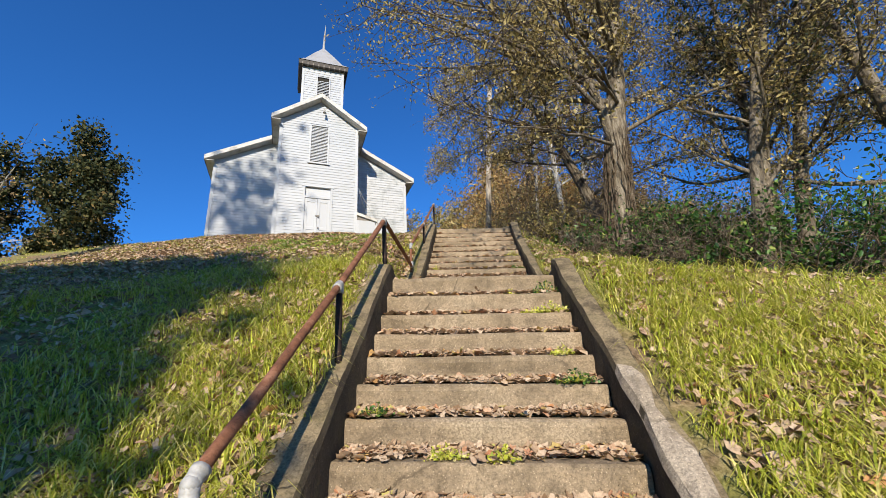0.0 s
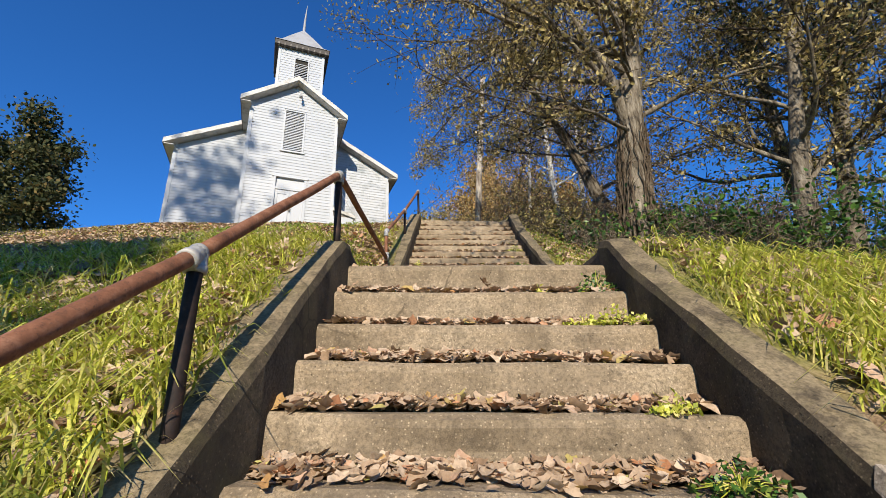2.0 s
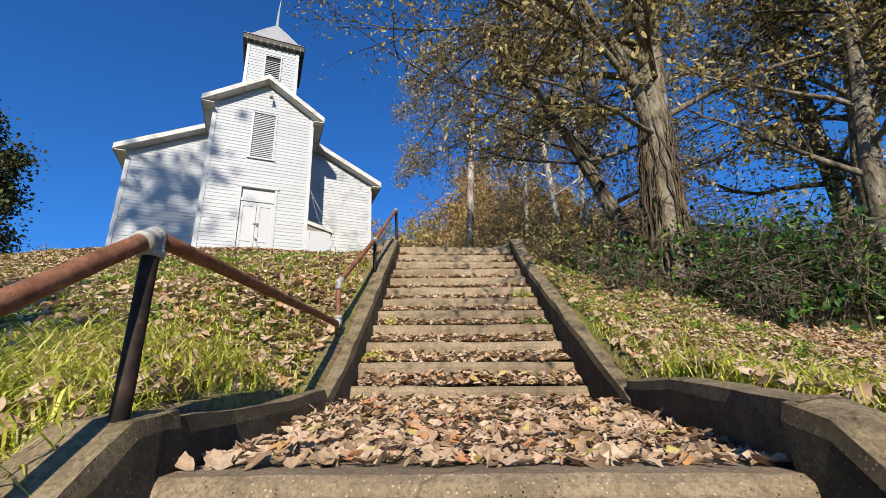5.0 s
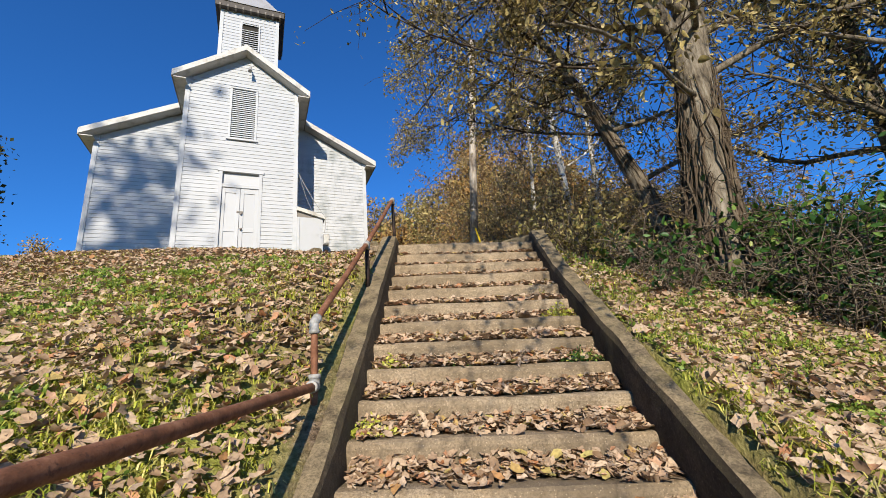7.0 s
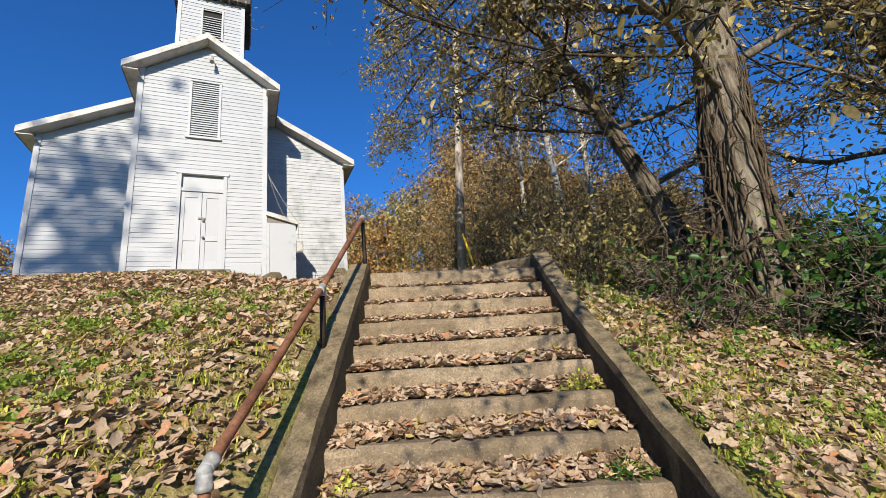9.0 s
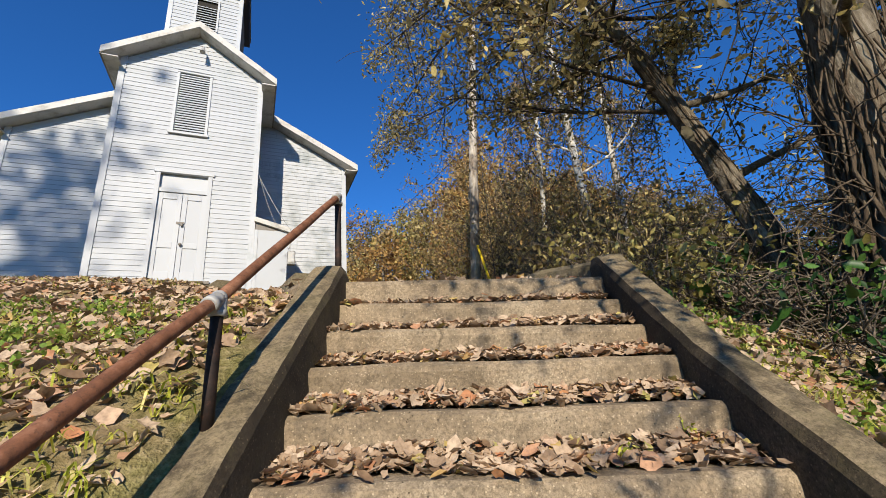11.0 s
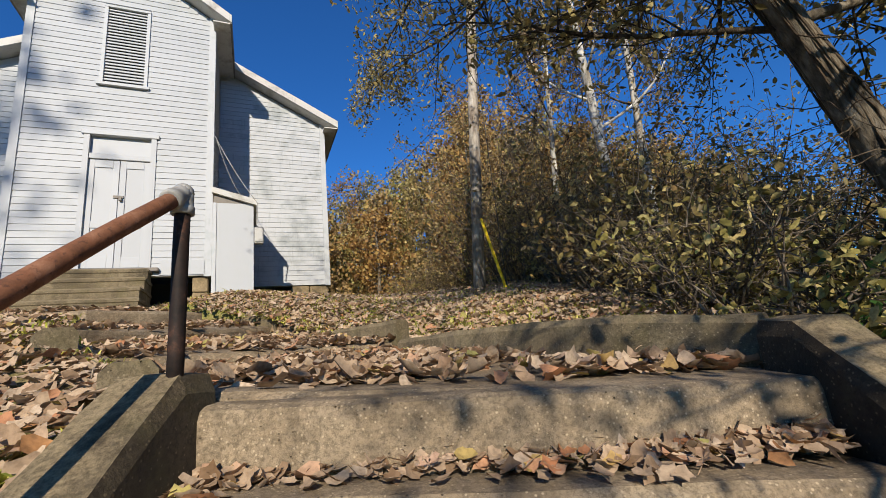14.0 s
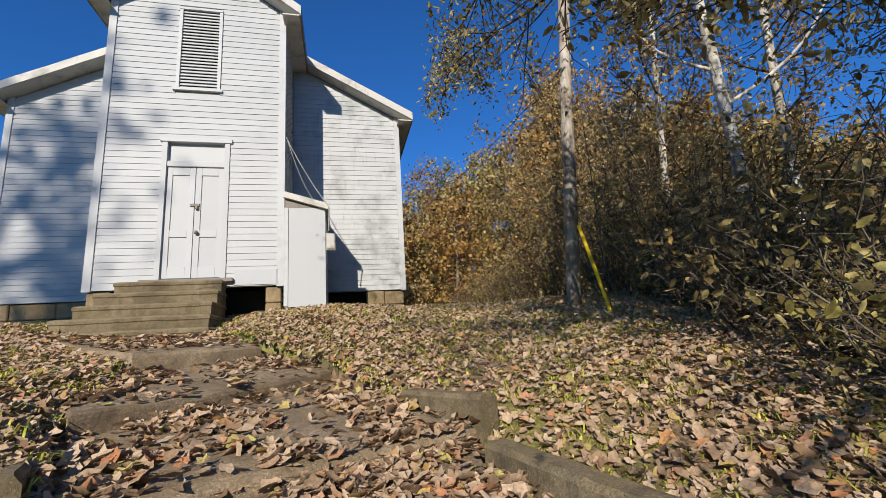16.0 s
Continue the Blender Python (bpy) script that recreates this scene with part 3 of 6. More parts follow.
def vestibule():
    bm = bmesh.new()
    # shell behind the boards, with the door and vent cut through
    us, zs = [-VHALF, DOOR[0], VENT[0], VENT[1], DOOR[1], VHALF], [6.82, DOOR[2], DOOR[3], VENT[2], VENT[3], VEDGE]
    for i in range(5):
        for j in range(5):
            cu, cz = (us[i] + us[i + 1]) / 2, (zs[j] + zs[j + 1]) / 2
            if DOOR[0] < cu < DOOR[1] and DOOR[2] < cz < DOOR[3] or VENT[0] < cu < VENT[1] and VENT[2] < cz < VENT[3]:
                continue
            cb(us[i], us[i + 1], 0.004, 0.14, zs[j], zs[j + 1], bm=bm)
    loft(bm, [[(-VHALF, v, VEDGE - CZ), (VHALF, v, VEDGE - CZ), (0, v, VAPEX - CZ)] for v in (0.004, 0.14)])
    bmesh.ops.remove_doubles(bm, verts=bm.verts[:], dist=0.0005)
    front = cpart("wall", bm, MAT_SIDING, label="front wall of narrow white clapboards")
    clad(front, -VHALF + 0.09, VHALF - 0.09, 6.82, VEDGE + 1.2, 0, MAT_SIDING, lambda z: (-gable_half(z, VAPEX, VEDGE, VHALF), gable_half(z, VAPEX, VEDGE, VHALF)),
         ((DOOR[0] - 0.0, DOOR[1] + 0.0, DOOR[2] - 0.1, DOOR[3]), (VENT[0] - 0.06, VENT[1] + 0.06, VENT[2] - 0.05, VENT[3] + 0.06)))
    for sgn in (-1, 1):
        side = cpart("wall", cb(*sorted((sgn * VHALF, sgn * (VHALF - 0.12))), 0.14, 1.7, 6.82, VEDGE + 0.05), MAT_SIDING)
        z = 6.82
        while z < VEDGE:
            bb = bmesh.new()
            loft(bb, [[(sgn * (VHALF + 0.02), v, z - CZ), (sgn * (VHALF + 0.003), v, z + BOARD - CZ + 0.01), (sgn * (VHALF - 0.003), v, z + BOARD - CZ + 0.01), (sgn * (VHALF - 0.003), v, z - CZ)] for v in (0.1, 1.6)])
            cpart("clapboard", bb, MAT_SIDING, side)
            z += BOARD
        cpart("corner_board", cb(*sorted((sgn * (VHALF - 0.1), sgn * (VHALF + 0.028))), -0.034, 0.1, 6.8, VEDGE + 0.1), MAT_TRIM)
    # sill patch
    cpart("patch_board", cb(0.75, 1.5, -0.034, -0.002, 6.84, 7.12), MAT_SIDING, front)
    # vent
    vent = cpart("louvre_vent", cb(VENT[0] - 0.06, VENT[1] + 0.06, -0.05, 0.02, VENT[3], VENT[3] + 0.05), MAT_TRIM, label="tall louvred vent with white slats")
    cpart("frame", cb(VENT[0] - 0.06, VENT[0], -0.04, 0.02, VENT[2], VENT[3]), MAT_TRIM, vent)
    cpart("frame", cb(VENT[1], VENT[1] + 0.06, -0.04, 0.02, VENT[2], VENT[3]), MAT_TRIM, vent)
    cpart("sill", cb(VENT[0] - 0.1, VENT[1] + 0.1, -0.07, 0.02, VENT[2] - 0.05, VENT[2]), MAT_TRIM, vent)
    # dark sheet paints the unlit inside seen between the slats
    cpart("backing", cb(VENT[0], VENT[1], 0.12, 0.14, VENT[2], VENT[3]), MAT_DARK, vent)
    n = 25
    for k in range(n):
        z = VENT[2] + (VENT[3] - VENT[2]) * (k + 0.2) / n
        bb = bmesh.new()
        loft(bb, [[(u, -0.014, z - 0.002 - CZ), (u, -0.014, z + 0.02 - CZ), (u, 0.03, z + 0.064 - CZ), (u, 0.036, z + 0.056 - CZ), (u, 0.0, z - 0.004 - CZ)] for u in (VENT[0], VENT[1])])
        cpart("slat", bb, MAT_TRIM, vent)
    # door
    door = cpart("double_door", cb(-0.47, 0.53, 0.05, 0.09, 6.98, 9.12), MAT_DOOR, label="closed white double door with sunken panels")
    cpart("transom_panel", cb(-0.47, 0.53, 0.05, 0.07, 9.2, 9.58), MAT_DOOR, door)
    cpart("transom_bar", cb(-0.5, 0.56, -0.015, 0.07, 9.1, 9.21, 0.008), MAT_DOOR, door)
    for u0, u1 in ((DOOR[0], -0.46), (0.52, DOOR[1])):
        cpart("jamb", cb(u0, u1, -0.036, 0.1, 6.98, 9.58), MAT_DOOR, door)
    cpart("head", cb(DOOR[0] - 0.04, DOOR[1] + 0.04, -0.055, 0.1, 9.58, 9.66, 0.006), MAT_DOOR, door)
    for u0, u1 in ((-0.46, 0.025), (0.035, 0.52)):
        leaf = cpart("door_leaf", cb(u0, u1, 0.035, 0.05, 7.0, 9.09), MAT_DOOR, door)
        for a, b, c, d in ((u0, u0 + 0.1, 7.0, 9.09), (u1 - 0.1, u1, 7.0, 9.09), (u0 + 0.1, u1 - 0.1, 7.0, 7.2), (u0 + 0.1, u1 - 0.1, 7.75, 7.88), (u0 + 0.1, u1 - 0.1, 8.94, 9.09)):
            cpart("rail", cb(a, b, 0.016, 0.036, c, d, 0.004), MAT_DOOR, leaf)
    bb = bmesh.new()
    cb(-0.04, 0.12, -0.005, 0.016, 8.33, 8.38, bm=bb)
    cb(0.05, 0.1, -0.04, -0.004, 8.27, 8.34, 0.008, bm=bb)
    cpart("hasp", bb, MAT_GREYWOOD, door, "rusty hasp and padlock")
    bb = bmesh.new()
    bmesh.ops.create_uvsphere(bb, u_segments=12, v_segments=8, radius=0.035, matrix=Matrix.Translation((0.09, -0.03, 7.83 - CZ)))
    cpart("knob", bb, MAT_GREYWOOD, door)
    cpart("threshold", cb(-0.75, 0.75, -0.12, 0.06, 6.9, 6.97, 0.01), MAT_GREYWOOD, door)
    bb = bmesh.new()
    tube(bb, [(0.13, -0.03, 13.2 - CZ), (0.13, -0.16, 13.24 - CZ), (0.13, -0.24, 13.16 - CZ)], 0.015, 8)
    tube(bb, [(0.13, -0.22, 13.2 - CZ), (0.13, -0.26, 13.1 - CZ), (0.13, -0.3, 12.98 - CZ)], [0.03, 0.045, 0.065], 12)
    cpart("flood_lamp", bb, MAT_ZINC, label="small grey floodlight under the gable")


def gable_roof(u_half, apex, edge, v0, v1, thick, name_mat):
    """Two roof planes with fascia boards along the rake and the eaves."""
    for sgn in (-1, 1):
        bm = bmesh.new()
        n = 10
        secs = []
        for i in range(n + 1):
            k = i / n
            u, z = sgn * u_half * k, apex + (edge - apex) * k
            q = 0.012 * noise.noise(Vector((u * 2, apex, 1)))
            secs.append([(u, v0, z - CZ + q), (u, v1, z - CZ), (u, v1, z - thick - CZ), (u, v0, z - thick - CZ)])
        loft(bm, secs)
        plane = cpart("roof_slope", bm, name_mat, label="weathered sheet-metal roof slope")
        bm = bmesh.new()
        secs = []
        for i in range(9):
            k = i / 8
            u, z = sgn * u_half * k, apex - 0.015 + (edge - apex) * k
            q = 0.01 * noise.noise(Vector((u * 3, 4, apex)))
            secs.append([(u, v0 - 0.03, z - CZ - 0.01 + q), (u, v0 + 0.004, z - CZ - 0.01 + q), (u, v0 + 0.004, z - 0.2 - CZ + q), (u, v0 - 0.03, z - 0.2 - CZ + q)])
        loft(bm, secs)
        cpart("rake_board", bm, MAT_FASCIA, plane)
        bm = bmesh.new()
        secs = []
        for i in range(9):
            k = i / 8
            u, z = sgn * u_half * k, apex - 0.2 + (edge - apex) * k
            secs.append([(u, v0, z - CZ), (u, v0 + 0.36, z - CZ), (u, v0 + 0.36, z - 0.02 - CZ), (u, v0, z - 0.02 - CZ)])
        loft(bm, secs)
        cpart("soffit", bm, MAT_FASCIA, plane)
        a, b = sorted((sgn * (u_half - 0.03), sgn * (u_half + 0.004)))
        cpart("eave_board", cb(a, b, v0 - 0.02, v1, edge - 0.24, edge - 0.02), MAT_GREYWOOD, plane)
        a, b = sorted((sgn * (u_half - 0.03), sgn * (u_half - 0.36)))
        cpart("eave_soffit", cb(a, b, v0, v1, edge - 0.24, edge - 0.215), MAT_FASCIA, plane)


def tower():
    c, h, v0, v1 = 0.03, 0.88, 0.22, 1.95
    body = cpart("bell_tower", cb(c - h, c + h, v0, v1, 12.6, 15.78), MAT_SIDING, label="square white belfry with a louvred opening")
    tv = (-0.2, 0.3, 14.15, 15.22)
    z = 13.3
    while z < 15.72:
        runs = [(c - h + 0.07, c + h - 0.07)]
        if tv[2] - 0.08 < z < tv[3]:
            runs = [(c - h + 0.07, tv[0] - 0.05), (tv[1] + 0.05, c + h - 0.07)]
        for p, q in runs:
            cpart("clapboard", board_bm(p, q, z, 0, 0, v0 - 0.003), MAT_SIDING, body)
        bb = bmesh.new()
        u = c + h
        loft(bb, [[(u + 0.02, v, z - CZ), (u + 0.004, v, z + BOARD - CZ + 0.01), (u - 0.003, v, z + BOARD - CZ + 0.01), (u - 0.003, v, z - CZ)] for v in (v0 + 0.05, v1)])
        cpart("clapboard", bb, MAT_SIDING, body)
        z += BOARD
    for sgn in (-1, 1):
        a, b = sorted((c + sgn * (h - 0.08), c + sgn * (h + 0.026)))
        cpart("corner_board", cb(a, b, v0 - 0.035, v0 + 0.06, 13.0, 15.75), MAT_TRIM, body)
    # dark panel on the solid tower: the opening's shade put into its colour
    vent = cpart("belfry_louvre", cb(tv[0], tv[1], v0 - 0.012, v0 - 0.004, tv[2], tv[3]), MAT_DARK, label="belfry louvre with gaps between slats over a panel painted unlit-dark")
    for a, b in ((tv[0] - 0.05, tv[0]), (tv[1], tv[1] + 0.05)):
        cpart("frame", cb(a, b, v0 - 0.05, v0, tv[2], tv[3] + 0.04), MAT_TRIM, vent)
    for k in range(13):
        if k in (10, 11):
            continue
        z = tv[2] + (tv[3] - tv[2]) * (k + 0.2) / 13
        bb = bmesh.new()
        loft(bb, [[(u, v0 - 0.06, z - CZ), (u, v0 - 0.02, z + 0.058 - CZ), (u, v0 - 0.014, z + 0.06 - CZ), (u, v0 - 0.052, z - 0.002 - CZ)] for u in (tv[0], tv[1])])
        cpart("slat", bb, MAT_TRIM, vent)
    # rotten eaves and flared pyramid roof
    e = 1.06
    vc = (v0 + v1) / 2
    cpart("eave_board", cb(c - e, c + e, vc - e, vc + e, 15.62, 15.84), MAT_ROTWOOD, body, "rotten dark eave boards")
    for k in range(9):
        u = c - e + 0.12 + k * 0.23
        cpart("rafter_tail", cb(u, u + 0.05, vc - e - 0.02, vc - e + 0.3, 15.6, 15.7), MAT_GREYWOOD, body)
    bm = bmesh.new()
    secs = []
    for r, z in ((e + 0.03, 15.84), (e * 0.78, 16.12), (e * 0.42, 16.85), (0.03, 17.6)):
        ring = []
        for q in range(4):
            for t in range(5):
                a, b = [(-1, -1), (1, -1), (1, 1), (-1, 1)][q], [(1, -1), (1, 1), (-1, 1), (-1, -1)][q]
                k = t / 5
                x, y = a[0] + (b[0] - a[0]) * k, a[1] + (b[1] - a[1]) * k
                j = 0.03 * noise.noise(Vector((x * 3, y * 3, z)))
                ring.append((c + x * r, vc + y * r, z - CZ + j))
        secs.append(ring)
    loft(bm, secs)
    roof = cpart("tower_roof", bm, MAT_TIN, label="pyramid tower roof of weathered shingles and tin")
    bm = bmesh.new()
    tube(bm, [(c, vc, 17.3 - CZ), (c + 0.01, vc, 18.2 - CZ), (c + 0.05, vc, 19.1 - CZ)], [0.07, 0.045, 0.012], 8)
    cpart("spike", bm, MAT_TIN, roof, "thin grey spire spike")


MHALF, MEDGE, MAPEX = 4.1, 11.23, 13.42


def nave():
    for u0, u1, mat in ((-MHALF, -VHALF, MAT_SIDING), (VHALF, MHALF, MAT_SIDING_OLD)):
        def zt(u):
            return MEDGE + (MAPEX - MEDGE) * (1 - abs(u) / MHALF) - 0.05
        bm = bmesh.new()
        loft(bm, [[(u0, v, 6.85 - CZ), (u1, v, 6.85 - CZ), (u1, v, zt(u1) - CZ), (u0, v, zt(u0) - CZ)] for v in (1.654, 1.8)])
        wall = cpart("wall", bm, mat, label="nave front of white clapboards blotched with tree shade" if u0 < 0 else "nave front of weathered white clapboards")
        clad(wall, u0 + (0.1 if u0 < 0 else 0.02), u1 - (0.02 if u0 < 0 else 0.1), 6.85, 12.6, 1.65, mat, lambda z: (-gable_half(z + 0.1, MAPEX, MEDGE, MHALF), gable_half(z + 0.1, MAPEX, MEDGE, MHALF)))
        a, b = (-MHALF - 0.025, -MHALF + 0.1) if u0 < 0 else (MHALF - 0.1, MHALF + 0.025)
        cpart("corner_board", cb(a, b, 1.616, 1.75, 6.83, MEDGE), MAT_TRIM)
    for sgn in (-1, 1):
        a, b = sorted((sgn * MHALF, sgn * (MHALF - 0.15)))
        cpart("wall", cb(a, b, 1.8, 14, 6.85, MEDGE + 0.02), MAT_SIDING_OLD)
    cpart("wall", cb(-MHALF, MHALF, 13.85, 14, 6.85, 11.2), MAT_SIDING_OLD)


def stones(u0, u1, v, z0, z1, seed):
    """Dressed sandstone blocks in two courses."""
    rnd = random.Random(seed)
    for c in range(2):
        za, zb = z0 + (z1 - z0) * c / 2, z0 + (z1 - z0) * (c + 1) / 2
        u = u0
        while u < u1 - 0.05:
            w = min(rnd.uniform(0.4, 0.85), u1 - u)
            cpart("foundation_stone", cb(u + 0.006, u + w - 0.006, v + rnd.uniform(-0.02, 0.02), v + 0.3, za + 0.005, zb - 0.005, 0.018), MAT_STONE)
            u += w


def bulkhead():
    u0, u1, v0, v1 = 1.62, 2.36, -0.02, 1.6
    body = cpart("cellar_entry", cb(u0, u1, v0, v1, 6.4, 8.3), MAT_DOOR, label="plain white boxed cellar entry with a lean-to lid")
    bm = bmesh.new()
    loft(bm, [[(u0 - 0.03, v, 8.62 - CZ), (u1 + 0.06, v, 8.38 - CZ), (u1 + 0.06, v, 8.26 - CZ), (u0 - 0.03, v, 8.5 - CZ)] for v in (v0 - 0.08, v1)])
    cpart("lid", bm, MAT_FASCIA, body, "sloping weathered board lid")
    bm = bmesh.new()
    loft(bm, [[(u0, v, 8.3 - CZ), (u1, v, 8.3 - CZ), (u0, v, 8.5 - CZ)] for v in (v0, v1)])
    cpart("gable_piece", bm, MAT_GREYWOOD, body)
    cpart("corner_post", cb(u0 - 0.01, u0 + 0.06, v0 - 0.02, v0, 6.42, 8.3), MAT_TRIM, body)


vestibule()
gable_roof(1.93, 13.92, 12.56, -0.34, 2.2, 0.07, MAT_TIN)
tower()
nave()
gable_roof(4.44, 13.62, 11.24, 1.32, 14.3, 0.07, MAT_TIN)
stones(-4.08, -1.6, 1.68, 6.2, 6.84, 1)
stones(3.2, 4.08, 1.68, 6.2, 6.84, 2)
stones(1.28, 1.56, 0.03, 6.2, 6.8, 3)
stones(-1.56, -1.2, 0.03, 6.2, 6.8, 4)
bulkhead()
# solid dark blocks paint the gloom of the open space below the floor
cpart("crawlspace", cb(-4.0, 4.0, 2.2, 13.6, 6.1, 6.84), MAT_DARK, label="dark block painted as the unlit crawlspace under the floor")
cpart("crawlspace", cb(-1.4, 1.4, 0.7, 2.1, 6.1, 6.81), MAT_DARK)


# door steps
def door_step(u0, u1, v0, v1, z, seed):
    bm = bmesh.new()
    pts = []
    for a, b in (((u0, v1), (u0, v0)), ((u0, v0), (u1, v0)), ((u1, v0), (u1, v1)), ((u1, v1), (u0, v1))):
        n = max(2, int(math.dist(a, b) / 0.12))
        pts += [(a[0] + (b[0] - a[0]) * q / n, a[1] + (b[1] - a[1]) * q / n) for q in range(n)]
    rings = []
    for inset, dz in ((0.02, -0.32), (0.015, -0.085), (0.0, -0.07), (0.0, -0.03), (0.02, -0.01), (0.06, 0.0)):
        ring = []
        for u, v in pts:
            q = wob((u, v, seed), 3, 0.03)
            cu = (u0 + u1) / 2
            ring.append((u + q.x - math.copysign(inset, u - cu), v + q.y * 0.6 + (inset if v < v1 - 0.01 else 0), z + dz + q.z * 0.3))
        rings.append(ring)
    return loft(bm, rings)


dsteps = thing("door_steps", (CH_O.x, CH_O.y, CZ), "worn concrete steps up to the church door", "steps", turn=20)
for k, (u0, u1, v0, z) in enumerate(((-0.98, 0.66, -0.42, 6.9), (-1.1, 0.67, -0.72, 6.69), (-1.22, 0.69, -1.02, 6.47), (-1.34, 0.73, -1.34, 6.25), (-1.2, 0.86, -1.8, 6.03))):
    ob = part("step", door_step(u0, u1, v0, -0.13, z - CZ, k), MAT_CURB, dsteps)


# ---- leaves, grass and trees: materials ----
def leaf_material(name, stops, through_light=0.35, rough=0.75):
    m, nt, b = shader(name, rough, 0, 0.25)
    rnd = nt.nodes.new("ShaderNodeNewGeometry").outputs["Random Per Island"]
    c = ramp(nt, rnd, stops)
    f = noise_node(nt, world_pos(nt), 60, 3, 0.6)
    c = mix(nt, ramp(nt, f, [(0.3, (0.45, 0.45, 0.45)), (0.6, (0, 0, 0))]), c, tuple(q * 0.4 for q in stops[0][1]))
    nt.links.new(c, b.inputs["Base Color"])
    t = nt.nodes.new("ShaderNodeBsdfTranslucent")
    nt.links.new(c, t.inputs[0])
    mx = nt.nodes.new("ShaderNodeMixShader")
    mx.inputs[0].default_value = through_light
    nt.links.new(b.outputs[0], mx.inputs[1])
    nt.links.new(t.outputs[0], mx.inputs[2])
    nt.links.new(mx.outputs[0], nt.nodes["Material Output"].inputs[0])
    return m


MAT_LITTER = leaf_material("dry_leaf", [(0.0, (0.188, 0.114, 0.0628)), (0.2, (0.345, 0.235, 0.149)), (0.5, (0.455, 0.33, 0.22)), (0.82, (0.542, 0.416, 0.298)), (0.93, (0.432, 0.188, 0.0864)), (1.0, (0.432, 0.393, 0.126))], 0.12)
MAT_GRASS = leaf_material("grass_blade", [(0.0, (0.268, 0.306, 0.0383)), (0.3, (0.537, 0.575, 0.0671)), (0.7, (0.747, 0.709, 0.144)), (1.0, (0.824, 0.689, 0.326))], 0.35, 0.5)
MAT_OLIVE = leaf_material("olive_autumn_leaf", [(0.0, (0.117, 0.0903, 0.0406)), (0.35, (0.289, 0.225, 0.0813)), (0.75, (0.523, 0.415, 0.153)), (1.0, (0.722, 0.577, 0.27))], 0.36, 0.5)
MAT_BROWN = leaf_material("brown_autumn_leaf", [(0.0, (0.179, 0.118, 0.0526)), (0.35, (0.372, 0.251, 0.114)), (0.7, (0.535, 0.381, 0.179)), (0.88, (0.583, 0.341, 0.0972)), (1.0, (0.599, 0.486, 0.194))], 0.34, 0.6)
MAT_RUSSET = leaf_material("russet_autumn_leaf", [(0.0, (0.162, 0.081, 0.0324)), (0.4, (0.365, 0.202, 0.0648)), (0.75, (0.502, 0.308, 0.0972)), (1.0, (0.567, 0.406, 0.13))], 0.34, 0.6)
MAT_GREEN = leaf_material("green_shrub_leaf", [(0.0, (0.0157, 0.0432, 0.00942)), (0.5, (0.0393, 0.102, 0.0188)), (0.85, (0.102, 0.204, 0.0353)), (1.0, (0.283, 0.314, 0.0707))], 0.2, 0.4)
MAT_DARKGREEN = leaf_material("dark_tree_leaf", [(0.0, (0.0118, 0.0196, 0.00628)), (0.5, (0.055, 0.0667, 0.022)), (0.85, (0.118, 0.11, 0.0393)), (1.0, (0.235, 0.157, 0.055))], 0.2)
MAT_YELLOW = leaf_material("yellow_green_leaf", [(0.0, (0.149, 0.127, 0.0319)), (0.5, (0.36, 0.297, 0.0848)), (0.85, (0.509, 0.424, 0.17)), (1.0, (0.531, 0.531, 0.17))], 0.3)


def bark_material(name, base, dark, light, plates=3.0):
    m, nt, b = shader(name, 0.95, 0, 0.15)
    mp = nt.nodes.new("ShaderNodeMapping")
    mp.inputs["Scale"].default_value = (1, 1, 0.22)
    nt.links.new(world_pos(nt), mp.inputs["Vector"])
    a = noise_node(nt, mp.outputs[0], plates * 4, 6, 0.7)
    g = noise_node(nt, world_pos(nt), 1.6, 4)
    c = ramp(nt, a, [(0.33, dark), (0.5, base), (0.66, light)])
    c = mix(nt, ramp(nt, g, [(0.45, (0, 0, 0)), (0.7, (0.5, 0.5, 0.5))]), c, tuple(q * 0.6 for q in base))
    nt.links.new(c, b.inputs["Base Color"])
    bump(nt, b, a, 1.0, 0.05)
    return m


MAT_BARK = bark_material("grey_bark", (0.153, 0.126, 0.092), (0.0307, 0.0245, 0.0184), (0.294, 0.257, 0.202))
MAT_TWIG = bark_material("twig_bark", (0.0667, 0.0502, 0.0353), (0.0236, 0.0173, 0.0126), (0.173, 0.137, 0.0981))
MAT_STEM = bark_material("brush_stem_bark", (0.14, 0.108, 0.078), (0.05, 0.038, 0.027), (0.32, 0.265, 0.2))
MAT_SYCAMORE = bark_material("white_bark", (0.46, 0.43, 0.375), (0.17, 0.145, 0.11), (0.7, 0.67, 0.61), 1.2)
MAT_POLE = bark_material("weathered_pole_wood", (0.314, 0.267, 0.22), (0.102, 0.0746, 0.055), (0.518, 0.479, 0.424), 1.6)
MAT_VINE = bark_material("vine_bark", (0.102, 0.0746, 0.051), (0.0393, 0.029, 0.0196), (0.188, 0.149, 0.102))


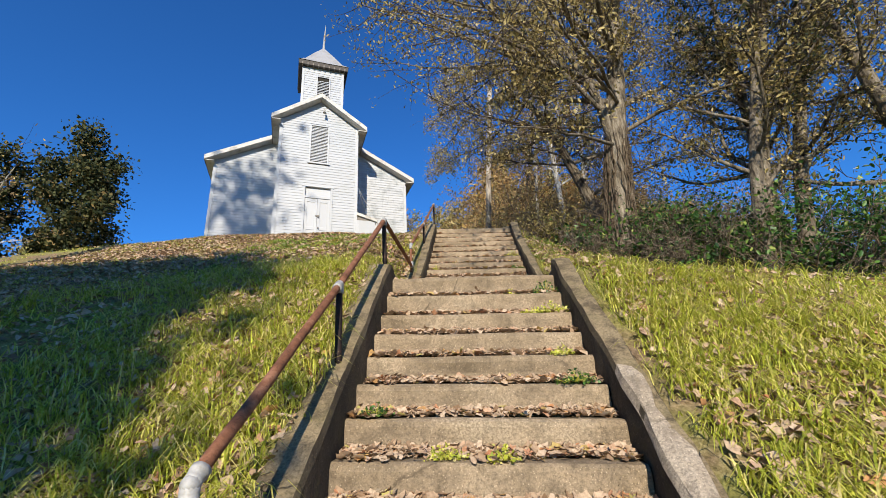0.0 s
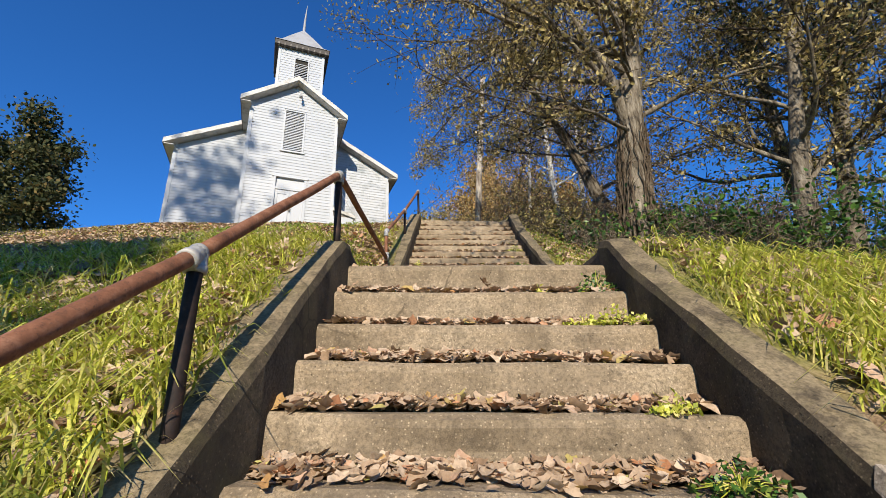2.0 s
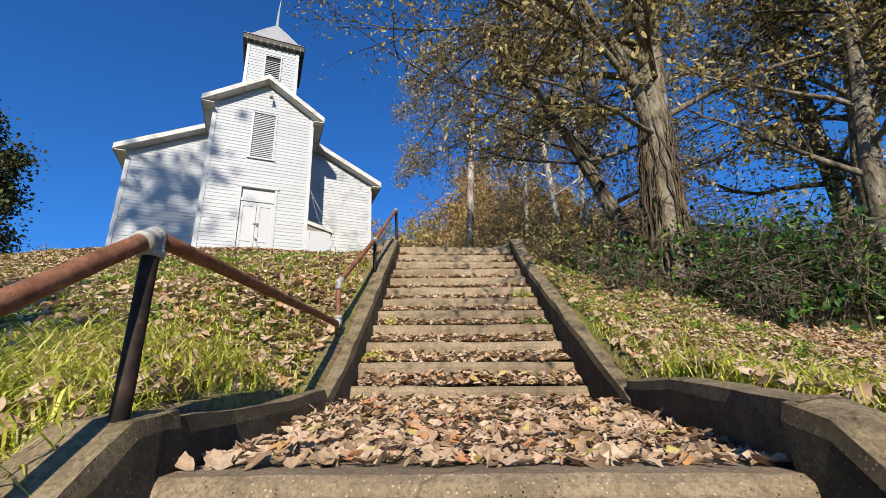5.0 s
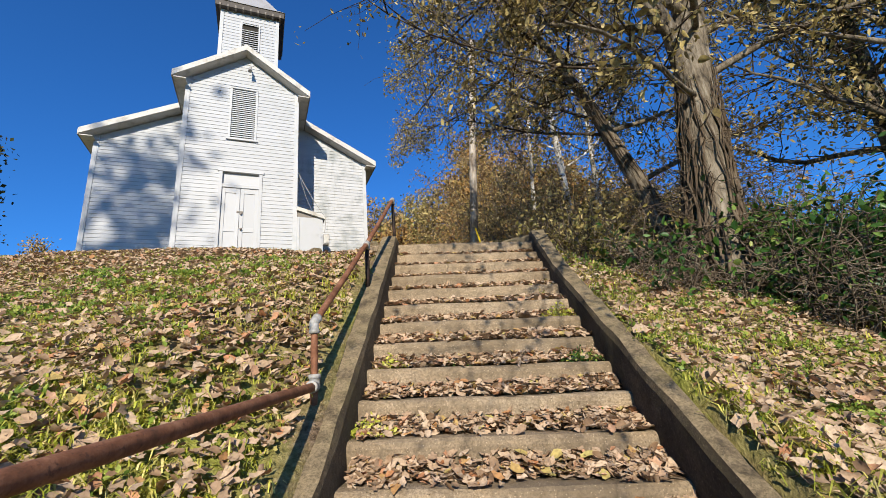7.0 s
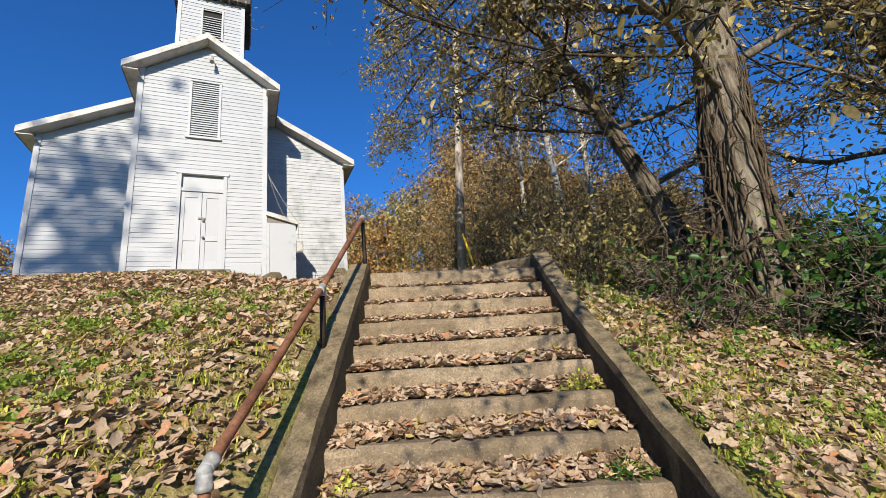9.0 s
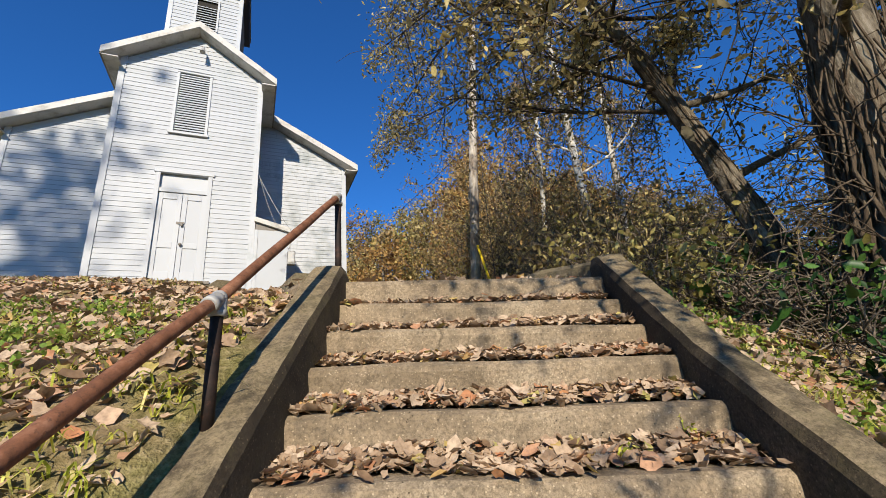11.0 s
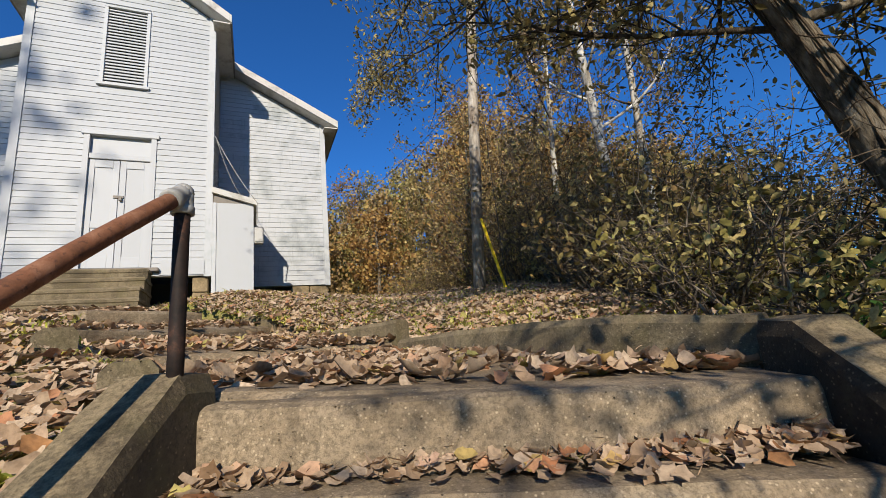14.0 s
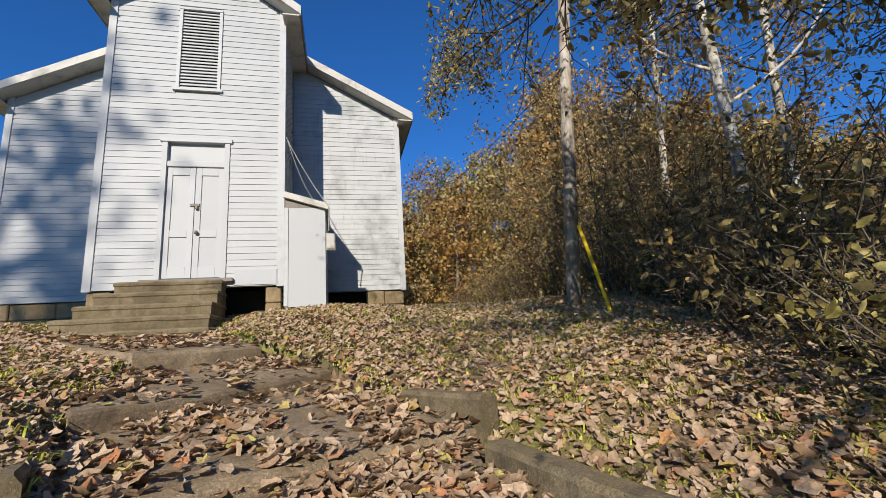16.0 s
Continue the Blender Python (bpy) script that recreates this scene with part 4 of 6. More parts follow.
# ---- bulk meshes ----
def bulk(name, verts, faces_per, pattern, material, parent=None):
    """Many alike small pieces in one mesh: verts (n, k, 3), pattern the faces of one piece."""
    n, k, _ = verts.shape
    me = bpy.data.meshes.new(name)
    me.vertices.add(n * k)
    me.vertices.foreach_set("co", verts.astype(np.float32).ravel())
    sizes = [len(f) for f in pattern]
    flat = np.array([i for f in pattern for i in f])
    loops = (np.arange(n)[:, None] * k + flat[None, :]).ravel()
    me.loops.add(len(loops))
    me.loops.foreach_set("vertex_index", loops.astype(np.int32))
    starts = np.concatenate([[0], np.cumsum(sizes)[:-1]])
    me.polygons.add(n * len(sizes))
    me.polygons.foreach_set("loop_start", (np.arange(n)[:, None] * len(flat) + starts[None, :]).ravel().astype(np.int32))
    me.update(calc_edges=True)
    me.materials.append(material)
    ob = new(name, me)
    if parent:
        under(ob, parent)
    return ob


def unit(a):
    return a / np.maximum(np.linalg.norm(a, axis=-1, keepdims=True), 1e-9)


def leaf_frames(rng, n, droop):
    d = unit(rng.normal(size=(n, 3)) + np.array([0, 0, -droop]))
    side = unit(np.cross(d, rng.normal(size=(n, 3))))
    return d, side, np.cross(d, side)


def leaf_quads(rng, centres, sizes, droop=0.3, aspect=0.5):
    """Small folded leaves at random turns round the centres, for crowns far off."""
    d, side, nor = leaf_frames(rng, len(centres), droop)
    L, W = sizes[:, None], sizes[:, None] * aspect
    return np.stack([centres, centres + d * L * 0.45 + side * W * 0.5 + nor * W * 0.12, centres + d * L, centres + d * L * 0.5 - side * W * 0.5 + nor * W * 0.12], axis=1)


def leaf_blades(rng, centres, sizes, droop=0.3, aspect=0.46):
    """Oval leaves, folded along the rib and curling at the tip."""
    n = len(centres)
    d, side, nor = leaf_frames(rng, n, droop)
    L, W = sizes[:, None], sizes[:, None] * aspect * rng.uniform(0.7, 1.25, (n, 1))
    fold, curl = rng.uniform(0.05, 0.5, (n, 1)), rng.uniform(-0.3, 0.3, (n, 1))
    v = [centres]
    for sg, k, w in ((1, 0.24, 0.42), (1, 0.62, 0.4), (0, 1.0, 0.0), (-1, 0.66, 0.4), (-1, 0.28, 0.42)):
        v.append(centres + d * L * k + side * W * w * sg + nor * (W * fold * abs(sg) * 0.4 + L * curl * k * k))
    return np.stack(v, axis=1)


OVAL = [(0, 1, 2, 3), (0, 3, 4, 5)]
QUAD = [(0, 1, 2, 3)]


def litter_leaves(rng, pts, nors, sizes, tilt=0.45):
    n = len(pts)
    nrm = unit(nors + rng.normal(size=(n, 3)) * tilt)
    d = unit(np.cross(nrm, rng.normal(size=(n, 3))))
    s = np.cross(nrm, d)
    L = sizes[:, None]
    W = L * rng.uniform(0.4, 0.72, (n, 1))
    curl = L * rng.uniform(0.02, 0.3, (n, 1))
    bend = L * rng.uniform(-0.1, 0.22, (n, 1))
    v = [pts - d * L * 0.5 + nrm * bend, pts - d * L * 0.12 + s * W * 0.55 + nrm * curl, pts + d * L * 0.12 + s * W * 0.33 + nrm * curl * 0.6, pts + d * L * 0.5 + nrm * bend * 0.7,
         pts + d * L * 0.15 - s * W * 0.36 + nrm * curl * 0.5, pts - d * L * 0.1 - s * W * 0.5 + nrm * curl * 0.9, pts]
    return np.stack(v, axis=1)


def lobed_litter(rng, pts, nors, sizes, tilt=0.45):
    """Curled lobed leaves: a ragged outline of eleven points about a sunken rib."""
    n = len(pts)
    nrm = unit(nors + rng.normal(size=(n, 3)) * tilt)
    d = unit(np.cross(nrm, rng.normal(size=(n, 3))))
    s = np.cross(nrm, d)
    L = sizes[:, None]
    W = rng.uniform(0.42, 0.85, (n, 1))
    curl, cup = rng.uniform(-0.4, 0.7, (n, 1)), rng.uniform(0.0, 0.7, (n, 1))
    v = []
    for k in range(11):
        a = 2 * math.pi * k / 11
        r = (0.53 if k % 2 == 0 else 0.41) * rng.uniform(0.8, 1.2, (n, 1))
        x, y = r * math.cos(a), r * math.sin(a) * W
        v.append(pts + d * L * x + s * L * y + nrm * L * (curl * x * x + cup * np.abs(y) + rng.uniform(-0.05, 0.05, (n, 1))))
    v.append(pts - nrm * L * 0.03)
    return np.stack(v, axis=1)


LOBED = [(k, (k + 1) % 11, 11) for k in range(11)]
LITTER = [(0, 6, 1), (1, 6, 2), (2, 6, 3), (3, 6, 4), (4, 6, 5), (5, 6, 0)]


def blades(rng, pts, lengths, width=0.006, lean=0.6):
    n = len(pts)
    a = rng.uniform(0, 2 * math.pi, n)
    out = np.stack([np.cos(a), np.sin(a), np.zeros(n)], axis=1)
    side = np.stack([-np.sin(a), np.cos(a), np.zeros(n)], axis=1) * width
    L = lengths[:, None]
    k = rng.uniform(0.4, lean, (n, 1))
    up = np.array([0, 0, 1.0])
    p1 = pts + up * L * 0.55 + out * L * k * 0.35
    p2 = pts + up * L * (0.95 - k * 0.45) + out * L * k * 1.05
    return np.stack([pts - side, pts + side, p1 + side * 0.8, p1 - side * 0.8, p2], axis=1)


BLADE = [(0, 1, 2, 3), (3, 2, 4)]


def arching_blades(rng, pts, lengths, width=0.004):
    """Long narrow blades that rise and bow over downhill, tapering to the tip."""
    n = len(pts)
    a = rng.uniform(0, 2 * math.pi, n)
    out = unit(np.stack([np.cos(a), np.sin(a) - 0.35, np.zeros(n)], axis=1))
    side = np.stack([-out[:, 1], out[:, 0], np.zeros(n)], axis=1) * (width * rng.uniform(0.7, 1.3, (n, 1)))
    L, k = lengths[:, None], rng.uniform(0.5, 1.2, (n, 1))
    up = np.array([0, 0, 1.0])
    p1 = pts + up * L * 0.42 + out * L * k * 0.18
    p2 = pts + up * L * (0.72 - 0.18 * k) + out * L * k * 0.55
    p3 = pts + up * L * (0.74 - 0.5 * k) + out * L * k * 0.98
    return np.stack([pts - side * 0.7, pts + side * 0.7, p1 + side, p1 - side, p2 + side * 0.8, p2 - side * 0.8, p3], axis=1)


ARCHED = [(0, 1, 2, 3), (3, 2, 4, 5), (5, 4, 6)]


class Wood:
    """Collects tapered branches into one mesh."""

    def __init__(self):
        self.v, self.f = [], []

    def add(self, pts, r0, r1, sides=5):
        n = len(pts)
        start = len(self.v)
        side = None
        for i, p in enumerate(pts):
            d = (pts[min(i + 1, n - 1)] - pts[max(i - 1, 0)]).normalized()
            if side is None:
                side = d.orthogonal().normalized()
            side = (side - d * side.dot(d)).normalized()
            up = d.cross(side)
            r = r0 + (r1 - r0) * i / (n - 1)
            for k in range(sides):
                a = 2 * math.pi * k / sides
                self.v.append(p + (side * math.cos(a) + up * math.sin(a)) * r)
        for i in range(n - 1):
            for k in range(sides):
                a, b = start + i * sides + k, start + i * sides + (k + 1) % sides
                self.f.append((a, b, b + sides, a + sides))

    def done(self, name, material, parent, label=""):
        me = bpy.data.meshes.new(name)
        me.from_pydata(self.v, [], self.f)
        me.polygons.foreach_set("use_smooth", [True] * len(self.f))
        me.materials.append(material)
        ob = under(new(name, me), parent)
        if label:
            ob["label"] = label
        return ob


def bough(rnd, p, d, length, wander=0.25, rise=0.1, n=6):
    """A crooked line from p along d."""
    pts, q, d = [p.copy()], p.copy(), d.normalized()
    for _ in range(n):
        d = (d + Vector((rnd.uniform(-1, 1), rnd.uniform(-1, 1), rnd.uniform(-1, 1))) * wander + Vector((0, 0, rise))).normalized()
        q = q + d * (length / n)
        pts.append(q.copy())
    return pts


def trunk_bm(line, radii, seed, sides=22, rough=0.09, flare=0.5):
    """A trunk with ridged, uneven bark and flared roots."""
    bm = bmesh.new()
    fine, rr = [], []
    for i in range(len(line) - 1):
        a, b = Vector(line[i]), Vector(line[i + 1])
        m = max(3, int((b - a).length / 0.16))
        for q in range(m):
            k = q / m
            fine.append(a.lerp(b, k))
            rr.append(radii[i] + (radii[i + 1] - radii[i]) * k)
    fine.append(Vector(line[-1]))
    rr.append(radii[-1])
    secs = []
    z0 = fine[0].z
    for i, p in enumerate(fine):
        d = (fine[min(i + 1, len(fine) - 1)] - fine[max(i - 1, 0)]).normalized()
        e1 = Vector((1, 0, 0))
        e1 = (e1 - d * e1.dot(d)).normalized()
        e2 = d.cross(e1)
        ring = []
        for k in range(sides):
            a = 2 * math.pi * k / sides
            o = e1 * math.cos(a) + e2 * math.sin(a)
            r = rr[i] * (1 + rough * noise.noise(Vector((math.cos(a) * 4, math.sin(a) * 4, p.z * 1.1 + seed))) + rough * 0.8 * noise.noise(Vector((math.cos(a) * 9, math.sin(a) * 9, p.z * 2.3 + seed))))
            r *= 1 + flare * max(0, 1 - (p.z - z0) / 0.8) ** 2 * (0.8 + 0.5 * math.sin(a * 4 + seed))
            ring.append(p + o * r)
        secs.append(ring)
    return loft(bm, secs)


def tree(name, line, radii, label, seed, boughs=14, reach=3.0, start=0.35, leaves=6000, leaf=0.09, mat=None, bark=None, spread=0.5, aim=None, keep=None, rise=0.08, twigs=3, category="tree", group="", extra=(), flare=0.5, heavy=0):
    """A tree: trunk, limbs with side boughs, twigs, and leaves about the twigs' ends; the last heavy ones of the extra limbs are in fuller leaf."""
    rnd = random.Random(seed)
    rng = np.random.default_rng(seed)
    line = [Vector(p) for p in line]
    root = thing(name, tuple(line[0]), label, category, group)
    under(part("trunk", trunk_bm(line, radii, seed, flare=flare), bark or MAT_BARK, smooth=True), root)
    lengths = [0.0]
    for a, b in zip(line, line[1:]):
        lengths.append(lengths[-1] + (b - a).length)

    def on_trunk(k):
        t = k * lengths[-1]
        for i in range(len(line) - 1):
            if t <= lengths[i + 1] or i == len(line) - 2:
                q = (t - lengths[i]) / (lengths[i + 1] - lengths[i])
                return line[i].lerp(line[i + 1], q), radii[i] + (radii[i + 1] - radii[i]) * q
    tips = []
    thin = Wood()
    starts = []
    for i in range(boughs):
        k = start + (1 - start) * (i + rnd.random() * 0.8) / boughs
        p, r = on_trunk(min(k, 1.0))
        a = i * 2.4 + rnd.uniform(-0.6, 0.6)
        d = Vector((math.cos(a), math.sin(a), rnd.uniform(0.1, 0.8)))
        if aim is not None:
            d = d * (1 - spread) + Vector(aim) * spread
        starts.append((p, d, reach * rnd.uniform(0.6, 1.15) * (1.15 - 0.5 * k), r * 0.38))
    main = len(starts)
    starts += [(Vector(p), Vector(d), le, r) for p, d, le, r in extra]
    for i, (p, d, le, r) in enumerate(starts):
        before = len(tips)
        pts = bough(rnd, p, d, le, 0.2, rise, 8) if i < main else bough(rnd, p, d, le, 0.13, 0.0, 8)
        while keep is not None and len(pts) > 3 and not keep(np.array([tuple(pts[-1])]))[0]:
            pts.pop()
        limb = Wood()
        limb.add(pts, min(r, 0.14), 0.012, 7)
        if r > 0.035:
            limb.done("limb", bark or MAT_BARK, root)
        else:
            thin.add(pts, r, 0.008, 5)
        for j in range(2, len(pts)):
            for _ in range(twigs):
                dd = (pts[j] - pts[j - 1]).normalized() + Vector((rnd.uniform(-1, 1), rnd.uniform(-1, 1), rnd.uniform(-0.7, 0.8))) * 0.9
                sub = bough(rnd, pts[j], dd, le * rnd.uniform(0.15, 0.4), 0.3, -0.02, 4)
                if keep is not None and not keep(np.array([tuple(sub[-1])]))[0]:
                    continue
                thin.add(sub, 0.012, 0.004, 3)
                tips += sub[1:]
                dd2 = (sub[2] - sub[1]).normalized() + Vector((rnd.uniform(-1, 1), rnd.uniform(-1, 1), rnd.uniform(-1, 0.6)))
                sub2 = bough(rnd, sub[2], dd2, le * rnd.uniform(0.08, 0.22), 0.35, -0.05, 3)
                thin.add(sub2, 0.007, 0.003, 3)
                tips += sub2[1:]
        if i >= len(starts) - heavy:
            tips += tips[before + (len(tips) - before) * 2 // 3:] * 3
    thin.done("twig_work", MAT_TWIG, root)["kind"] = "stuff"
    if leaves:
        T = np.array([tuple(t) for t in tips])
        c = T[rng.integers(0, len(T), leaves)] + rng.normal(size=(leaves, 3)) * 0.12
        if keep is not None:
            c = c[keep(c)]
        sz = leaf * rng.uniform(0.55, 1.25, len(c))
        bulk("crown", leaf_blades(rng, c, sz), 1, OVAL, mat or MAT_OLIVE, root)
    return root


# ---- trees on the right-hand bank ----
def clear_of_church(c):
    near = c[:, 0] > -0.35 - (c[:, 2] - 7.1) * 0.7 - 0.1 * (c[:, 1] - 10)
    far = c[:, 0] > 0.25 - 0.13 * (c[:, 1] - 7.8) + 0.3 * np.maximum(0, 10.5 - c[:, 2])
    return (near & (far | (c[:, 1] < 11))) | (c[:, 1] < 5)


G = ground_z
big = tree("tree", [(3.98, 9.3, G(3.98, 9.3) - 0.2), (4.18, 9.3, 5.6), (4.42, 9.3, 7.3), (4.85, 9.3, 10.0), (5.1, 9.4, 11.6), (5.25, 9.5, 13)], [0.34, 0.28, 0.24, 0.2, 0.15, 0.07],
           "large grey tree with peeling bark and dead vines", 5, 20, 3.8, 0.42, 27000, 0.096, MAT_OLIVE, spread=0.35, aim=(-0.6, 0.1, 0.25), keep=clear_of_church, flare=0.22,
           extra=(((4.35, 9.25, 6.8), (-0.32, -0.05, 1), 5.0, 0.14), ((4.3, 9.2, 7.6), (-0.8, -0.5, 0.5), 4.6, 0.07), ((4.5, 9.2, 8.4), (-1, -0.2, 0.35), 5.4, 0.08), ((4.5, 9.2, 7.2), (1, -0.2, 0.4), 4.0, 0.06), ((4.7, 9.1, 9.2), (-0.6, -1, 0.3), 4.8, 0.07), ((4.8, 9.2, 10.0), (-1, 0.2, 0.3), 6.5, 0.07), ((4.7, 9.2, 8.8), (-6.5, -0.2, 1.5), 6.9, 0.06), ((4.4, 9.2, 7.4), (-5, 0.1, 1.2), 5.3, 0.028), ((4.9, 9.3, 10.0), (-6.1, -0.8, 1.4), 6.6, 0.06), ((4.6, 9.2, 8.4), (-4.4, -1.2, 0.7), 4.9, 0.05), ((4.8, 9.3, 9.6), (-5.5, 0.8, 0.6), 6.0, 0.05), ((5.0, 9.3, 11.0), (-6, -1.5, 1.0), 6.5, 0.05), ((4.35, 9.25, 6.9), (-0.72, -0.75, -0.12), 4.9, 0.05), ((4.5, 9.1, 8.0), (-3.5, -4.8, -0.9), 6.0, 0.045), ((4.5, 9.1, 8.0), (-4.1, -5.6, -0.8), 7.2, 0.05)))
vines = Wood()
vr = random.Random(9)
for k in range(74):
    a, p, pts = vr.uniform(0, 6.28), None, []
    z, top, turn = G(4.0, 9.3), vr.uniform(5.4, 7.6), vr.uniform(-0.5, 0.5)
    for q in range(12):
        zz = z + (top - z) * q / 11
        r = (0.46 - 0.1 * min(1, (zz - z) / 0.8) - 0.03 * (zz - z)) + vr.uniform(-0.02, 0.04)
        aa = a + turn * q / 4 + vr.uniform(-0.12, 0.12)
        pts.append(Vector((3.98 + 0.14 * (zz - z) + math.cos(aa) * r, 9.3 + math.sin(aa) * r, zz)))
    vines.add(pts, vr.uniform(0.012, 0.032), 0.008, 5)
    for _ in range(3):
        j = vr.randint(2, 10)
        o = Vector((pts[j].x - 4.1, pts[j].y - 9.3, vr.uniform(-0.2, 0.3))).normalized()
        vines.add(bough(vr, pts[j], o, vr.uniform(0.3, 0.9), 0.4, -0.05, 4), 0.008, 0.003, 3)
vines.done("vine", MAT_VINE, big, "tangle of dead vines round the trunk")

leaning = tree("tree", [(4.42, 10.6, G(4.42, 10.6) - 0.2), (4.25, 10.6, 5.2), (4.09, 10.6, 5.82), (3.82, 10.6, 6.57), (3.54, 10.6, 7.36), (3.25, 10.6, 8.07), (2.7, 10.7, 9.4), (2.2, 10.8, 11)], [0.19, 0.165, 0.145, 0.125, 0.105, 0.085, 0.06, 0.03],
     "leaning tree trunk wrapped in vines, with drooping boughs", 12, 10, 2.6, 0.5, 22000, 0.09, MAT_OLIVE, MAT_BARK, spread=0.3, aim=(-0.5, 0.2, 0.5), keep=clear_of_church, rise=0.02, flare=0.2,
     extra=(((3.6, 10.6, 7.15), (-1, 0.6, 0.6), 3.0, 0.032), ((3.5, 10.6, 7.45), (-1, 0.1, 0.5), 2.6, 0.03), ((3.95, 10.6, 6.2), (1, -0.1, 0.5), 3.0, 0.05), ((3.58, 10.6, 7.2), (0.9, 0.2, 0.4), 3.0, 0.05), ((3.2, 10.6, 8.2), (-1, 0.2, 0.25), 2.6, 0.03),
            ((3.54, 10.6, 7.36), (1.5, 1.5, 1.0), 4.0, 0.034), ((3.25, 10.6, 8.07), (1.6, 2.0, 0.4), 4.0, 0.034), ((2.7, 10.7, 9.4), (1.5, 2.5, 0.2), 4.2, 0.03), ((3.0, 10.65, 8.7), (2.4, 0.6, 0.8), 4.4, 0.034),
            ((2.2, 10.8, 10.9), (-3.2, 4.2, -0.6), 5.3, 0.034), ((2.45, 10.75, 10.2), (-3.0, 4.2, 0.4), 5.3, 0.036), ((2.2, 10.8, 11), (-3.4, 4.2, 1.4), 5.6, 0.034), ((2.7, 10.7, 9.4), (-2.0, 4.6, -0.5), 5.0, 0.034), ((2.3, 10.8, 10.7), (-2.0, 3.6, 1.8), 5.0, 0.034)), heavy=5)
creeper = Wood()
spine = [Vector(p) for p in ((4.36, 10.6, 4.7), (4.25, 10.6, 5.2), (4.09, 10.6, 5.82), (3.82, 10.6, 6.57), (3.25, 10.6, 8.07))]
for k in range(34):
    a, turn, pts = vr.uniform(0, 6.28), vr.uniform(-0.9, 0.9), []
    for q in range(13):
        t = q / 12 * 3.99
        p = spine[int(t)].lerp(spine[int(t) + 1], t - int(t))
        r = 0.165 - 0.018 * t + vr.uniform(-0.01, 0.035)
        pts.append(p + Vector((math.cos(a + turn * q / 4) * r, math.sin(a + turn * q / 4) * r, vr.uniform(-0.05, 0.05))))
    creeper.add(pts, vr.uniform(0.008, 0.02), 0.005, 5)
    for _ in range(3):
        j = vr.randint(1, 11)
        creeper.add(bough(vr, pts[j], Vector((vr.uniform(-1, 1), vr.uniform(-1, 1), vr.uniform(-0.6, 0.4))), vr.uniform(0.3, 0.8), 0.4, -0.08, 4), 0.007, 0.003, 3)
creeper.done("vine", MAT_VINE, leaning, "dead vines wound round the trunk")
for k, (x, y, lx, h, r) in enumerate(((6.1, 8.1, 2.3, 9, 0.13), (6.6, 8.6, 2.6, 9.5, 0.16), (7.4, 8.6, 2.6, 9, 0.14), (9.6, 7.6, -1.2, 9, 0.17), (8.6, 10.5, 0.3, 10, 0.16))):
    z = G(x, y)
    tree("tree", [(x, y, z - 0.2), (x + lx * 0.2, y, z + h * 0.25), (x + lx * 0.5, y, z + h * 0.53), (x + lx, y + 0.2, z + h)], [r * 1.1, r, r * 0.75, 0.04],
         "grey-barked tree in a clump on the bank", 21 + k, 19, 3.2, 0.2, 8200, 0.1, MAT_OLIVE if k != 1 else MAT_DARKGREEN, group="clump of trees", spread=0.12, aim=(-0.4, -0.7, 0.1), flare=0.2)
for k, (x, y, h, lx, r) in enumerate(((5.2, 17.0, 12, -0.3, 0.13), (4.2, 18.5, 11, 0.9, 0.085), (6.3, 17.6, 12, 0.6, 0.11))):
    z = G(x, y)
    tree("tree", [(x, y, z - 0.2), (x + lx * 0.4, y, z + h * 0.4), (x + lx, y, z + h)], [r, r * 0.75, 0.03], "slender white-barked tree nearly bare of leaves", 41 + k, 13, 3.2, 0.3, 4200, 0.12, MAT_BROWN, MAT_SYCAMORE, group="white-barked trees", twigs=2, rise=0.22)

tree("tree", [(-20.5, 16, G(-20.5, 16) - 0.2), (-20.2, 16, 7.5), (-19.6, 15.8, 11)], [0.28, 0.22, 0.06], "bare grey tree on the hill's shoulder", 61, 5, 3.0, 0.5, 900, 0.12, MAT_BROWN, MAT_SYCAMORE, twigs=2,
     extra=(((-20.2, 16, 7.6), (5, -1.5, 1.6), 6.2, 0.08), ((-20.2, 16, 7.2), (5, -1.2, 0.9), 5.0, 0.06)))

